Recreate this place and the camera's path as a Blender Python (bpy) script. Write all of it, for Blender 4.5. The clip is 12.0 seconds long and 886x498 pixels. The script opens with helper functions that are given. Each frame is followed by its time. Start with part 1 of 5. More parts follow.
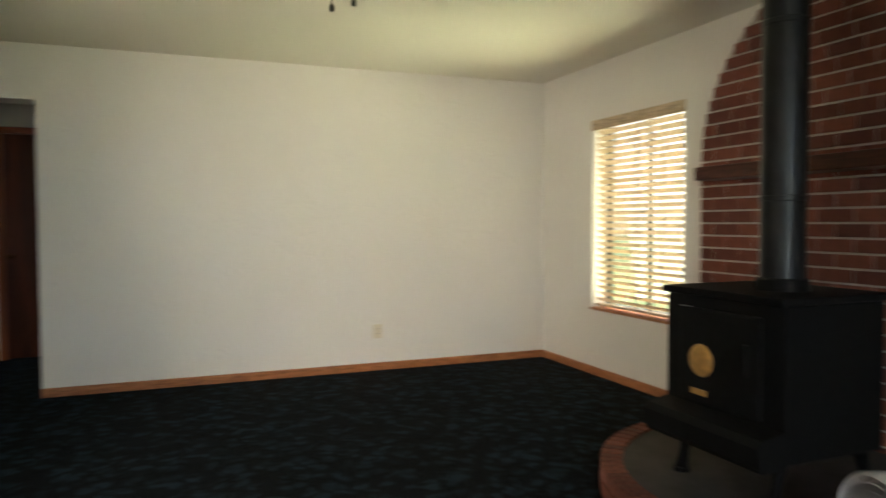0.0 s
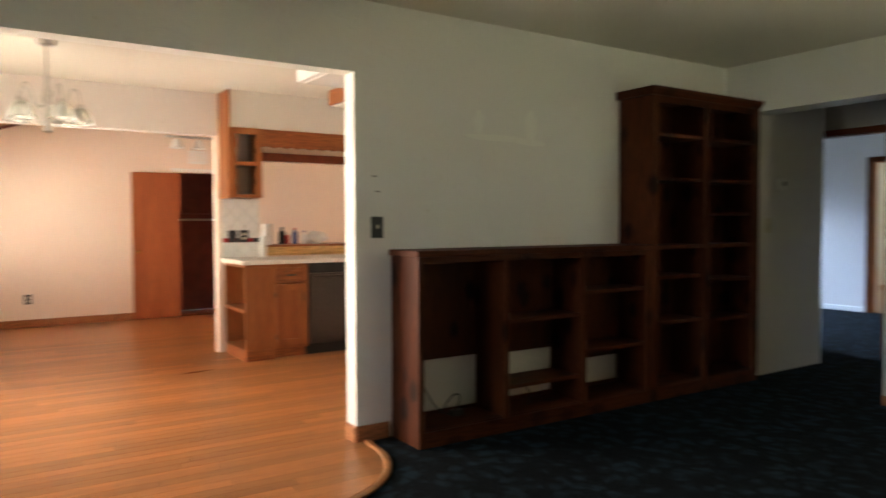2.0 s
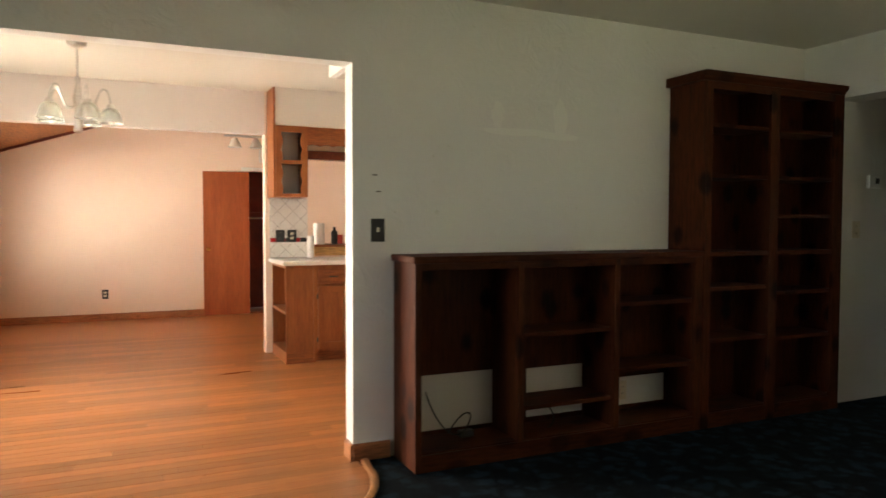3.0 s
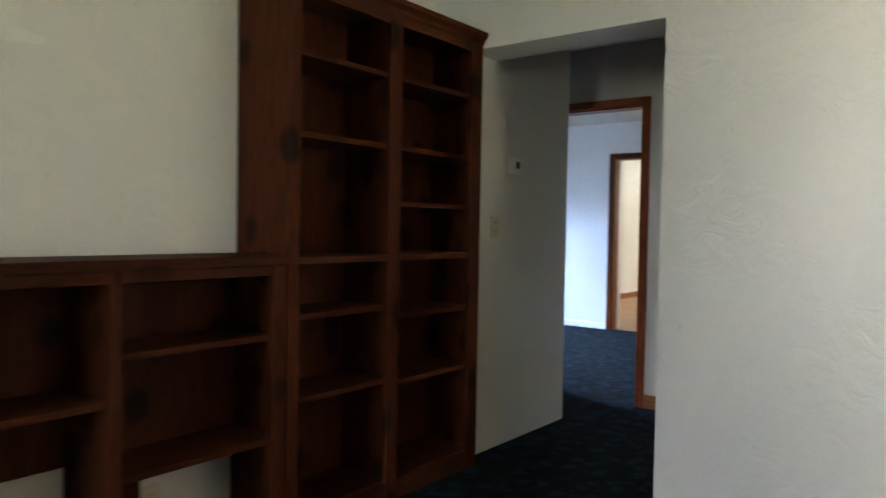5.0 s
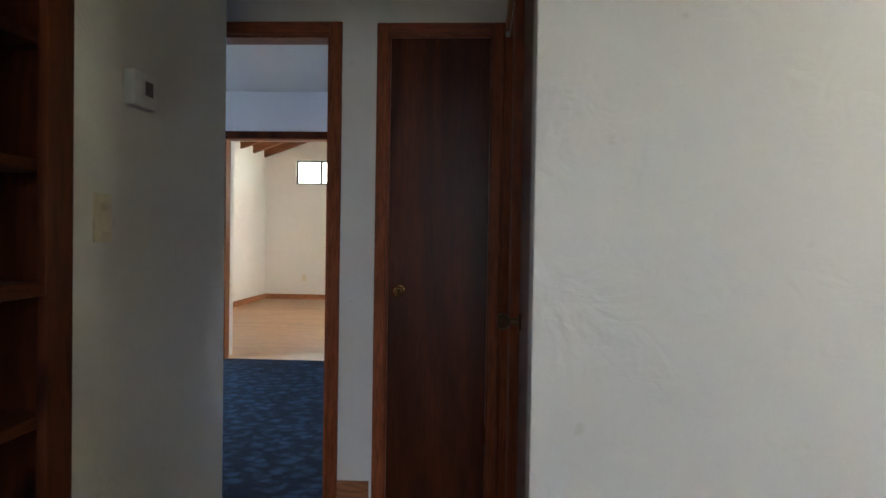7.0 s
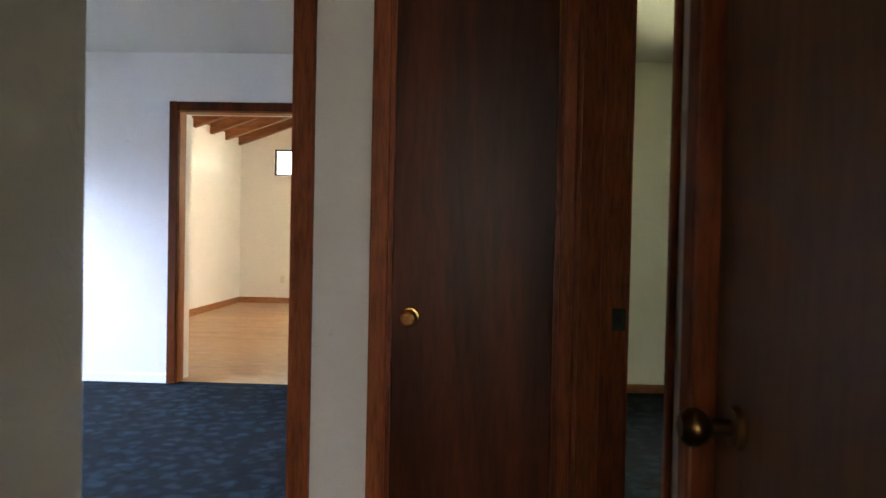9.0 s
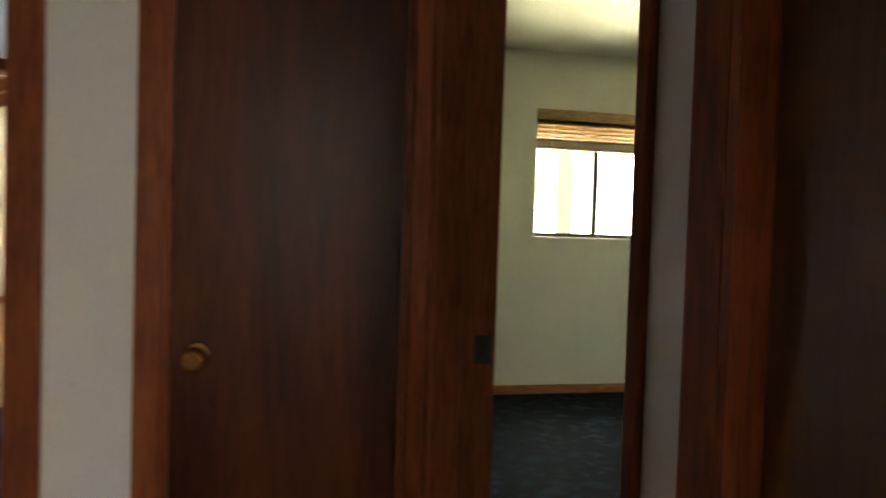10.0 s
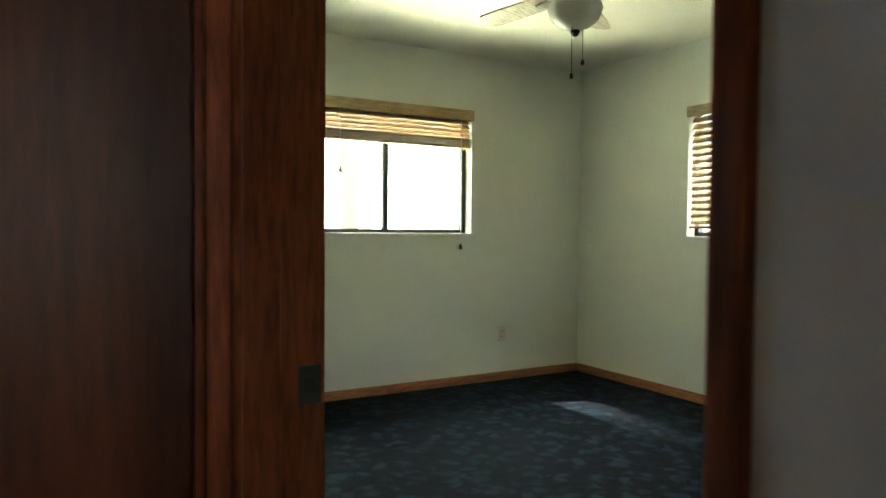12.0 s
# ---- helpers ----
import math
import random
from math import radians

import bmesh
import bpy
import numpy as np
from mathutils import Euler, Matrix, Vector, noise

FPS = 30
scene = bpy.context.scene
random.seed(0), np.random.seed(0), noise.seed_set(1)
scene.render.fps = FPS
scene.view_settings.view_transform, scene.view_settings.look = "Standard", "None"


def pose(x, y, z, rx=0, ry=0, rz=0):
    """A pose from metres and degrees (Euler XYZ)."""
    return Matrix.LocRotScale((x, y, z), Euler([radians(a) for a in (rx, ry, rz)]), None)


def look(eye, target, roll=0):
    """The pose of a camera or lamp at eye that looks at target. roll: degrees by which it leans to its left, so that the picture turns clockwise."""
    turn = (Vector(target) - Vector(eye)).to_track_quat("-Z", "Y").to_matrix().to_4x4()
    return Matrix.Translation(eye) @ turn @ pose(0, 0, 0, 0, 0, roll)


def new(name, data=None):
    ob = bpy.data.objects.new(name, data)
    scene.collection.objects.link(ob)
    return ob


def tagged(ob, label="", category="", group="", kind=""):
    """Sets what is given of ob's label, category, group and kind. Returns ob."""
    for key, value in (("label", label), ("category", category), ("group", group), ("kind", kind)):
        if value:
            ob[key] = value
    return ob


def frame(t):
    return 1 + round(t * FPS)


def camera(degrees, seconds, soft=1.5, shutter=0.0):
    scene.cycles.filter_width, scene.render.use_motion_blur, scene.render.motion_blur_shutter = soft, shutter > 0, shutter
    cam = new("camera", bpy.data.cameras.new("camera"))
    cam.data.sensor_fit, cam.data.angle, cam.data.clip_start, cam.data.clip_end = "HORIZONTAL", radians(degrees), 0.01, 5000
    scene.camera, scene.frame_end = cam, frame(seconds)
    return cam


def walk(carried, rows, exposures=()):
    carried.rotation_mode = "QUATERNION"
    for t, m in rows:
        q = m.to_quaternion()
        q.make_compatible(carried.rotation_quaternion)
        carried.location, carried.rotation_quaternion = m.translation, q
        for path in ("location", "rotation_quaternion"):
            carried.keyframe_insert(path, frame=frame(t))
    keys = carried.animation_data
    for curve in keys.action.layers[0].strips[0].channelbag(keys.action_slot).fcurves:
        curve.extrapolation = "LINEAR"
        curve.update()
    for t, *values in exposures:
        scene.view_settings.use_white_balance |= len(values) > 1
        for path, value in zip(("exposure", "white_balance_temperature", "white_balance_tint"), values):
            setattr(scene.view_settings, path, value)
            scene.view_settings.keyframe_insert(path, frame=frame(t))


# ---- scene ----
cam = camera(64.2, 12.0, shutter=0.5)
PATH = [
    (0, (0.806, -5.556, 1.206), (1.541, -3.697, 1.132), -0.2),
    (0.5, (1.316, -5.55, 1.24), (1.373, -3.553, 1.153), -0.2),
    (1, (1.781, -5.464, 1.205), (1.137, -3.572, 1.134), -0.2),
    (1.5, (2.113, -5.247, 1.159), (0.859, -3.689, 1.112), -0.2),
    (2, (2.291, -4.994, 1.215), (0.619, -3.899, 1.143), -0.2),
    (2.5, (2.377, -4.668, 1.262), (0.548, -3.864, 1.169), 0.2),
    (2.7, (2.345, -4.54, 1.242), (0.518, -3.731, 1.158), 0.2),
    (4.3, (1.585, -3.374, 1.246), (0.025, -2.126, 1.152), 0.5),
    (4.5, (1.453, -3.209, 1.212), (0.001, -1.837, 1.136), 0.7),
    (5, (1.095, -2.867, 1.182), (-0.135, -1.291, 1.12), 1.0),
    (5.5, (0.739, -2.47, 1.179), (-0.237, -0.725, 1.122), 1.4),
    (6, (0.412, -2.086, 1.165), (-0.279, -0.209, 1.118), 1.5),
    (6.5, (0.134, -1.717, 1.159), (-0.251, 0.245, 1.118), 1.2),
    (7, (-0.097, -1.363, 1.159), (-0.211, 0.633, 1.122), 0.9),
    (9, (-0.306, -0.197, 1.138), (-0.377, 1.801, 1.099), 1.2),
    (9.5, (-0.327, 0.062, 1.146), (-0.228, 2.059, 1.107), 1.2),
    (10, (-0.298, 0.302, 1.172), (0.132, 2.254, 1.11), 1.8),
    (10.5, (-0.264, 0.389, 1.168), (0.44, 2.261, 1.111), 1.8),
    (11, (-0.199, 0.452, 1.154), (0.691, 2.242, 1.095), -0.1),
    (11.3, (-0.18, 0.507, 1.148), (0.71, 2.297, 1.09), 0.1),
    (11.5, (-0.193, 0.546, 1.153), (0.697, 2.336, 1.092), 0.1),
    (11.8, (-0.235, 0.627, 1.163), (0.742, 2.371, 1.105), 0.8),
    (12, (-0.279, 0.644, 1.17), (0.736, 2.366, 1.108), 0.5),
]
walk(cam, [(t, look(eye, target, roll)) for t, eye, target, roll in PATH],
     [(0.0, 1.4, 6600, 12), (1.0, 1.4, 6600, 12), (1.5, 1.4, 6600, 12), (2.0, 1.3, 6550, 13), (2.7, 1.28, 6550, 13),
      (4.3, 2.15, 6250, 12), (5.0, 2.1, 6000, 15), (5.5, 2.05, 5850, 18), (7.0, 2.05, 5900, 19),
      (9.0, 2.3, 7100, 20), (10.0, 2.5, 7500, 21), (11.0, 3.05, 7500, 20), (11.5, 3.35, 7200, 18), (12.0, 2.65, 6550, 13)])

# ---------- world and lights ----------
world = bpy.data.worlds.new("world")
scene.world = world
world.use_nodes = True
wn = world.node_tree
sky = wn.nodes.new("ShaderNodeTexSky")
sky.sky_type, sky.sun_disc = "NISHITA", False
sky.sun_elevation, sky.sun_rotation = radians(60.6), radians(112)
wn.links.new(sky.outputs[0], wn.nodes["Background"].inputs[0])
wn.nodes["Background"].inputs[1].default_value = 0.12

sun = new("sun", bpy.data.lights.new("sun", "SUN"))
sun.data.energy, sun.data.angle, sun.data.color = 5.0, radians(0.5), (1.0, 0.94, 0.85)
sun.matrix_world = look((0.86, -0.35, 1.65), (0, 0, 0))


def window_light(name, at, to, w, h, power, color=(0.92, 0.96, 1.0)):
    """An area lamp added outside a window, in place of light from outdoors."""
    lamp = new(name, bpy.data.lights.new(name, "AREA"))
    lamp.data.shape, lamp.data.size, lamp.data.size_y = "RECTANGLE", w, h
    lamp.data.energy, lamp.data.color = power, color
    lamp.matrix_world = look(at, to)
    return lamp


window_light("sky_living_south", (0.6, -10.5, 2.4), (0.6, 0, 2.4), 2.4, 1.0, 52, (0.78, 0.89, 1.0))
window_light("sky_living_east", (5.2, -1.0, 1.7), (0, -1.31, 1.0), 2.8, 2.6, 13, (1.0, 0.95, 0.82))
window_light("sky_dining", (-2.9, -6.5, 1.9), (-2.9, 0, 0.5), 2.4, 1.7, 10, (1.0, 0.86, 0.73))
window_light("sky_family", (-5.6, -8.2, 1.7), (-5.6, 0, 1.0), 4.0, 2.2, 330, (1.0, 0.87, 0.72))
window_light("sky_blue_room", (-6.8, 3.1, 2.9), (-2.2, 3.6, 0.0), 2.4, 1.0, 320, (0.47, 0.67, 1.0))
window_light("sky_wood_room", (0.5, 8.0, 2.2), (-4, 8.2, 1.2), 1.8, 1.3, 40, (1.0, 0.90, 0.68))
window_light("sky_bedroom_north", (2.0, 6.4, 2.9), (2.3, 3.6, 0.6), 2.0, 1.2, 72, (0.84, 0.97, 0.95))
window_light("sky_bedroom_east", (4.7, 3.5, 2.5), (2.2, 3.4, 0.2), 1.4, 1.2, 25, (0.85, 0.95, 1.0))
# area lamps added low outside, in place of light bounced up off the lawn
window_light("lawn_living_south", (0.6, -10.5, 0.8), (0.6, 0, 0.8), 2.4, 2.1, 22, (1.0, 0.97, 0.58))
window_light("lawn_living_east", (5.3, -1.31, 0.1), (3.2, -1.9, 2.4), 1.4, 1.0, 52, (0.98, 1.0, 0.60))
window_light("lawn_bedroom_north", (2.0, 6.8, 0.2), (2.0, 4.0, 2.4), 2.4, 1.0, 90, (0.90, 1.0, 0.66))
window_light("lawn_dining", (-4.2, -6.9, 0.0), (-5.0, -3.0, 2.1), 4.4, 0.9, 110, (1.0, 0.88, 0.72))

# ---------- materials ----------
def material(name):
    m = bpy.data.materials.new(name)
    m.use_nodes = True
    nt = m.node_tree
    return m, nt, nt.nodes["Principled BSDF"]


def node(nt, kind, **values):
    n = nt.nodes.new(kind)
    for k, v in values.items():
        if isinstance(v, (int, float, tuple)):
            n.inputs[k.replace("_", " ")].default_value = v
        else:
            nt.links.new(v, n.inputs[k.replace("_", " ")])
    return n


def coords(nt, scale=(1, 1, 1), rot=(0, 0, 0)):
    tc = nt.nodes.new("ShaderNodeTexCoord")
    mp = nt.nodes.new("ShaderNodeMapping")
    mp.inputs["Scale"].default_value, mp.inputs["Rotation"].default_value = scale, rot
    nt.links.new(tc.outputs["Object"], mp.inputs[0])
    return mp.outputs[0]


def ramp(nt, fac, stops):
    r = nt.nodes.new("ShaderNodeValToRGB")
    e = r.color_ramp.elements
    while len(e) < len(stops):
        e.new(0.5)
    for el, (p, c) in zip(e, stops):
        el.position, el.color = p, (*c, 1)
    nt.links.new(fac, r.inputs[0])
    return r.outputs[0]


def mixed(nt, fac, a, b, mode="MIX"):
    m = nt.nodes.new("ShaderNodeMix")
    m.data_type, m.blend_type = "RGBA", mode
    for i, v in ((0, fac), (6, a), (7, b)):
        if isinstance(v, (int, float)):
            m.inputs[i].default_value = v
        elif isinstance(v, tuple):
            m.inputs[i].default_value = (*v, 1)
        else:
            nt.links.new(v, m.inputs[i])
    return m.outputs[2]


def relief(nt, bsdf, height, strength, distance=0.01):
    b = nt.nodes.new("ShaderNodeBump")
    b.inputs["Strength"].default_value, b.inputs["Distance"].default_value = strength, distance
    nt.links.new(height, b.inputs["Height"])
    nt.links.new(b.outputs[0], bsdf.inputs["Normal"])


def plain(name, color, rough=0.5, metal=0.0, speck=0.12, scale=30):
    m, nt, b = material(name)
    v = coords(nt)
    n = node(nt, "ShaderNodeTexNoise", Vector=v, Scale=scale, Detail=4.0)
    dark = tuple(c * (1 - speck) for c in color)
    light = tuple(min(1, c * (1 + speck)) for c in color)
    nt.links.new(ramp(nt, n.outputs[0], [(0.3, dark), (0.7, light)]), b.inputs["Base Color"])
    b.inputs["Roughness"].default_value, b.inputs["Metallic"].default_value = rough, metal
    return m


def plaster(name, color, rough=0.42, bump=0.6):
    """Hand-trowelled painted drywall: soft sweeps, fine stipple, faint scuffs."""
    m, nt, b = material(name)
    v = coords(nt)
    sweep = node(nt, "ShaderNodeTexNoise", Vector=v, Scale=7.0, Detail=5.0, Distortion=1.6)
    fine = node(nt, "ShaderNodeTexNoise", Vector=v, Scale=55.0, Detail=4.0)
    big = node(nt, "ShaderNodeTexNoise", Vector=v, Scale=0.9, Detail=3.0)
    tone = ramp(nt, big.outputs[0], [(0.3, tuple(c * 0.95 for c in color)), (0.7, color)])
    spot = node(nt, "ShaderNodeTexNoise", Vector=v, Scale=16.0, Detail=2.0)
    scuff = ramp(nt, spot.outputs[0], [(0.73, (1, 1, 1)), (0.80, (0.86, 0.84, 0.80))])
    nt.links.new(mixed(nt, 1.0, tone, scuff, "MULTIPLY"), b.inputs["Base Color"])
    ridge = node(nt, "ShaderNodeMath")
    ridge.operation = "ABSOLUTE"
    less = node(nt, "ShaderNodeMath")
    less.operation = "SUBTRACT"
    nt.links.new(sweep.outputs[0], less.inputs[0])
    less.inputs[1].default_value = 0.5
    nt.links.new(less.outputs[0], ridge.inputs[0])
    add = node(nt, "ShaderNodeMath")
    add.operation = "MULTIPLY_ADD"
    nt.links.new(fine.outputs[0], add.inputs[0])
    add.inputs[1].default_value = 0.12
    nt.links.new(ridge.outputs[0], add.inputs[2])
    relief(nt, b, add.outputs[0], bump, 0.012)
    b.inputs["Roughness"].default_value = rough
    return m


def wood(name, light, dark, axis="z", scale=1.0, rough=0.4, knots=0.0, per_piece=0.0, grain=1.0, spec=0.25):
    """Stained wood, grain along one axis, with optional knots and a tone of its own for each piece."""
    m, nt, b = material(name)
    long = {"x": (0.12, 1, 1), "y": (1, 0.12, 1), "z": (1, 1, 0.12)}[axis]
    v = coords(nt, tuple(c * scale for c in long))
    info = nt.nodes.new("ShaderNodeObjectInfo")
    shift = nt.nodes.new("ShaderNodeVectorMath")
    shift.operation = "MULTIPLY_ADD"
    nt.links.new(info.outputs["Random"], shift.inputs[0])
    shift.inputs[1].default_value = (17, 23, 31)
    nt.links.new(v, shift.inputs[2])
    vv = shift.outputs[0]
    broad = node(nt, "ShaderNodeTexNoise", Vector=vv, Scale=5.0, Detail=3.0, Distortion=1.2)
    fine = node(nt, "ShaderNodeTexNoise", Vector=vv, Scale=70.0, Detail=5.0, Roughness=0.65)
    tone = ramp(nt, broad.outputs[0], [(0.28, dark), (0.5, tuple((a + c) / 2 for a, c in zip(light, dark))), (0.72, light)])
    streak = ramp(nt, fine.outputs[0], [(0.35, (1 - 0.45 * grain,) * 3), (0.6, (1, 1, 1))])
    col = mixed(nt, 1.0, tone, streak, "MULTIPLY")
    if knots:
        kv = coords(nt, {"x": (4.5, 6.5, 6.5), "y": (6.5, 4.5, 6.5), "z": (6.5, 6.5, 4.5)}[axis])
        wob = node(nt, "ShaderNodeTexNoise", Vector=kv, Scale=3.0, Detail=2.0)
        kw = mixed(nt, 0.12, kv, wob.outputs[1])
        cell = node(nt, "ShaderNodeTexVoronoi", Vector=kw, Scale=1.0, Randomness=1.0)
        spot = ramp(nt, cell.outputs["Distance"], [(0.17, (0.06, 0.05, 0.04)), (0.23, (0.30, 0.24, 0.20)), (0.32, (1, 1, 1))])
        col = mixed(nt, knots, col, mixed(nt, 1.0, col, spot, "MULTIPLY"))
    if per_piece:
        own = ramp(nt, info.outputs["Random"], [(0.0, (1 - per_piece,) * 3), (1.0, (1, 1, 1))])
        col = mixed(nt, 1.0, col, own, "MULTIPLY")
    nt.links.new(col, b.inputs["Base Color"])
    relief(nt, b, fine.outputs[0], 0.12, 0.002)
    rr = node(nt, "ShaderNodeMapRange", Value=broad.outputs[0])
    rr.inputs[3].default_value, rr.inputs[4].default_value = rough - 0.06, rough + 0.1
    nt.links.new(rr.outputs[0], b.inputs["Roughness"])
    b.inputs["Specular IOR Level"].default_value = spec
    return m


def carpet_material():
    """Low cut-pile carpet, near-black blue-green with a pattern of pale leafy flecks."""
    m, nt, b = material("patterned_carpet")
    v = coords(nt)
    warp = node(nt, "ShaderNodeTexNoise", Vector=v, Scale=9.0, Detail=2.0)
    w = mixed(nt, 0.10, v, warp.outputs[1])
    leaf = node(nt, "ShaderNodeTexVoronoi", Vector=w, Scale=12.0, Randomness=1.0)
    petal = node(nt, "ShaderNodeTexNoise", Vector=w, Scale=30.0, Detail=2.0)
    big = node(nt, "ShaderNodeTexNoise", Vector=v, Scale=5.0, Detail=2.0)
    pile = node(nt, "ShaderNodeTexNoise", Vector=v, Scale=420.0, Detail=2.0)
    mask = node(nt, "ShaderNodeMath")
    mask.operation = "MULTIPLY_ADD"
    nt.links.new(petal.outputs[0], mask.inputs[0])
    mask.inputs[1].default_value = 0.75
    nt.links.new(leaf.outputs["Distance"], mask.inputs[2])
    flecks = ramp(nt, mask.outputs[0], [(0.60, (0.0130, 0.029, 0.041)), (0.92, (0.0026, 0.0054, 0.0078))])
    cluster = ramp(nt, big.outputs[0], [(0.36, (0.55, 0.55, 0.55)), (0.6, (1, 1, 1))])
    base = mixed(nt, 1.0, flecks, cluster, "MULTIPLY")
    tuft = ramp(nt, pile.outputs[0], [(0.3, (0.6, 0.6, 0.6)), (0.7, (1.15, 1.15, 1.15))])
    nt.links.new(mixed(nt, 1.0, base, tuft, "MULTIPLY"), b.inputs["Base Color"])
    relief(nt, b, pile.outputs[0], 0.6, 0.006)
    b.inputs["Roughness"].default_value = 0.95
    b.inputs["Specular IOR Level"].default_value = 0.1
    return m


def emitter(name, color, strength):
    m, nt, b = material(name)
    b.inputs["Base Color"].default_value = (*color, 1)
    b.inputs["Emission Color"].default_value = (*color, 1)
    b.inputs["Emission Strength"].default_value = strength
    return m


def glass_material(name, tint=(0.95, 0.97, 0.96), rough=0.0):
    m, nt, b = material(name)
    b.inputs["Base Color"].default_value = (*tint, 1)
    b.inputs["Transmission Weight"].default_value = 1.0
    b.inputs["Roughness"].default_value = rough
    b.inputs["IOR"].default_value = 1.45
    return m


def brick_material():
    m, nt, b = material("red_brick")
    info = nt.nodes.new("ShaderNodeObjectInfo")
    v = coords(nt)
    n = node(nt, "ShaderNodeTexNoise", Vector=v, Scale=38.0, Detail=5.0)
    own = ramp(nt, info.outputs["Random"], [(0, (0.12, 0.034, 0.021)), (0.5, (0.18, 0.05, 0.029)), (1, (0.24, 0.075, 0.042))])
    grit = ramp(nt, n.outputs[0], [(0.3, (0.6, 0.6, 0.6)), (0.7, (1.1, 1.1, 1.1))])
    nt.links.new(mixed(nt, 1.0, own, grit, "MULTIPLY"), b.inputs["Base Color"])
    relief(nt, b, n.outputs[0], 0.5, 0.004)
    b.inputs["Roughness"].default_value = 0.85
    return m


WALL = plaster("off_white_wall_paint", (0.745, 0.725, 0.67))
WALL_PINK = plaster("warm_wall_paint", (0.82, 0.67, 0.54), 0.5, 0.2)
WALL_GREEN = plaster("pale_green_wall_paint", (0.73, 0.74, 0.66), 0.5, 0.2)
WALL_COOL = plaster("white_wall_paint", (0.77, 0.72, 0.68), 0.5, 0.2)
CEIL = plaster("ceiling_paint", (0.70, 0.67, 0.58), 0.6, 0.3)
CARPET = carpet_material()
DOOR_WOOD = wood("dark_door_veneer", (0.138, 0.031, 0.0075), (0.043, 0.0095, 0.0027), "z", 1.0, 0.36, grain=0.7, spec=0.14)
# browner veneer, also lightened in place of light falling on this door
LINEN_WOOD = wood("lightened_brown_door_veneer", (0.27, 0.115, 0.042), (0.15, 0.06, 0.022), "z", 1.0, 0.34, grain=0.5, spec=0.2)
CASING_WOOD = wood("red_brown_casing", (0.40, 0.105, 0.034), (0.24, 0.055, 0.017), "z", 1.4, 0.40, per_piece=0.15, spec=0.15)
CASING_X = wood("red_brown_head_casing", (0.34, 0.088, 0.029), (0.19, 0.043, 0.0135), "x", 1.4, 0.38)
PINE = wood("knotty_pine_stained", (0.100, 0.023, 0.0055), (0.054, 0.0125, 0.0032), "z", 1.0, 0.55, knots=0.85, per_piece=0.2, spec=0.12)
PINE_Y = wood("knotty_pine_shelf", (0.100, 0.023, 0.0055), (0.054, 0.0125, 0.0032), "y", 1.0, 0.55, knots=0.6, per_piece=0.2, spec=0.12)
BASE_X = wood("oak_baseboard_x", (0.48, 0.20, 0.085), (0.34, 0.13, 0.05), "x", 1.2, 0.4)
BASE_Y = wood("oak_baseboard_y", (0.48, 0.20, 0.085), (0.34, 0.13, 0.05), "y", 1.2, 0.4)
OAK = wood("oak_cabinet", (0.42, 0.145, 0.042), (0.28, 0.082, 0.024), "z", 1.3, 0.38, per_piece=0.12, grain=0.6)
OAK_Y = wood("oak_cabinet_rail", (0.38, 0.125, 0.038), (0.23, 0.066, 0.02), "y", 1.3, 0.38)
FLOOR_OAK = wood("oak_strip_floor", (0.55, 0.228, 0.078), (0.41, 0.140, 0.042), "y", 1.0, 0.29, per_piece=0.38, grain=0.45, spec=0.38)
FLOOR_PALE = wood("pale_oak_floor", (0.58, 0.36, 0.18), (0.42, 0.24, 0.11), "x", 0.9, 0.3, per_piece=0.25)
BEAM = wood("brown_beam", (0.33, 0.14, 0.06), (0.2, 0.075, 0.03), "x", 1.0, 0.5)
VAULT = wood("cedar_ceiling_board", (0.62, 0.27, 0.10), (0.46, 0.18, 0.06), "x", 1.0, 0.5, per_piece=0.3)
BLIND = wood("honey_blind_slat", (0.60, 0.42, 0.23), (0.48, 0.31, 0.15), "x", 1.0, 0.4)
BLIND_Y = wood("honey_blind_slat_y", (0.66, 0.53, 0.36), (0.55, 0.41, 0.25), "y", 1.0, 0.4)
# paler copy of the honey slats, standing in for daylight on them
BLIND_DAYLIT = wood("daylit_blind_slat", (0.78, 0.76, 0.74), (0.70, 0.67, 0.63), "x", 1.0, 0.4, grain=0.3)
BRICK = brick_material()
MORTAR = plain("grey_mortar", (0.42, 0.38, 0.34), 0.9, 0, 0.2, 60)
IRON = plain("black_stove_iron", (0.004, 0.004, 0.0042), 0.7, 0.0, 0.3, 40)
IRON.node_tree.nodes["Principled BSDF"].inputs["Specular IOR Level"].default_value = 0.15
PIPE = plain("black_flue_steel", (0.022, 0.024, 0.027), 0.38, 0.6, 0.25, 12)
BRASS = plain("aged_brass", (0.60, 0.36, 0.13), 0.17, 1.0, 0.2, 25)
MEDAL = plain("dulled_brass", (0.60, 0.34, 0.10), 0.45, 0.55, 0.2, 40)
NICKEL = plain("brushed_nickel", (0.55, 0.53, 0.50), 0.3, 1.0, 0.1, 60)
BRONZE = plain("dark_bronze_frame", (0.035, 0.04, 0.035), 0.45, 0.4, 0.2, 20)
STEEL = plain("stainless_steel", (0.085, 0.072, 0.065), 0.3, 0.9, 0.1, 50)
BLACK = plain("black_plastic", (0.012, 0.012, 0.012), 0.4, 0, 0.2, 40)
WHITE = plain("white_plastic", (0.78, 0.77, 0.73), 0.4, 0, 0.04, 30)
IVORY = plain("ivory_plastic", (0.66, 0.60, 0.45), 0.4, 0, 0.06, 30)
COUNTER = plain("white_laminate", (0.72, 0.68, 0.62), 0.3, 0, 0.05, 80)
TILE = plain("white_ceramic_tile", (0.74, 0.72, 0.67), 0.18, 0, 0.05, 10)
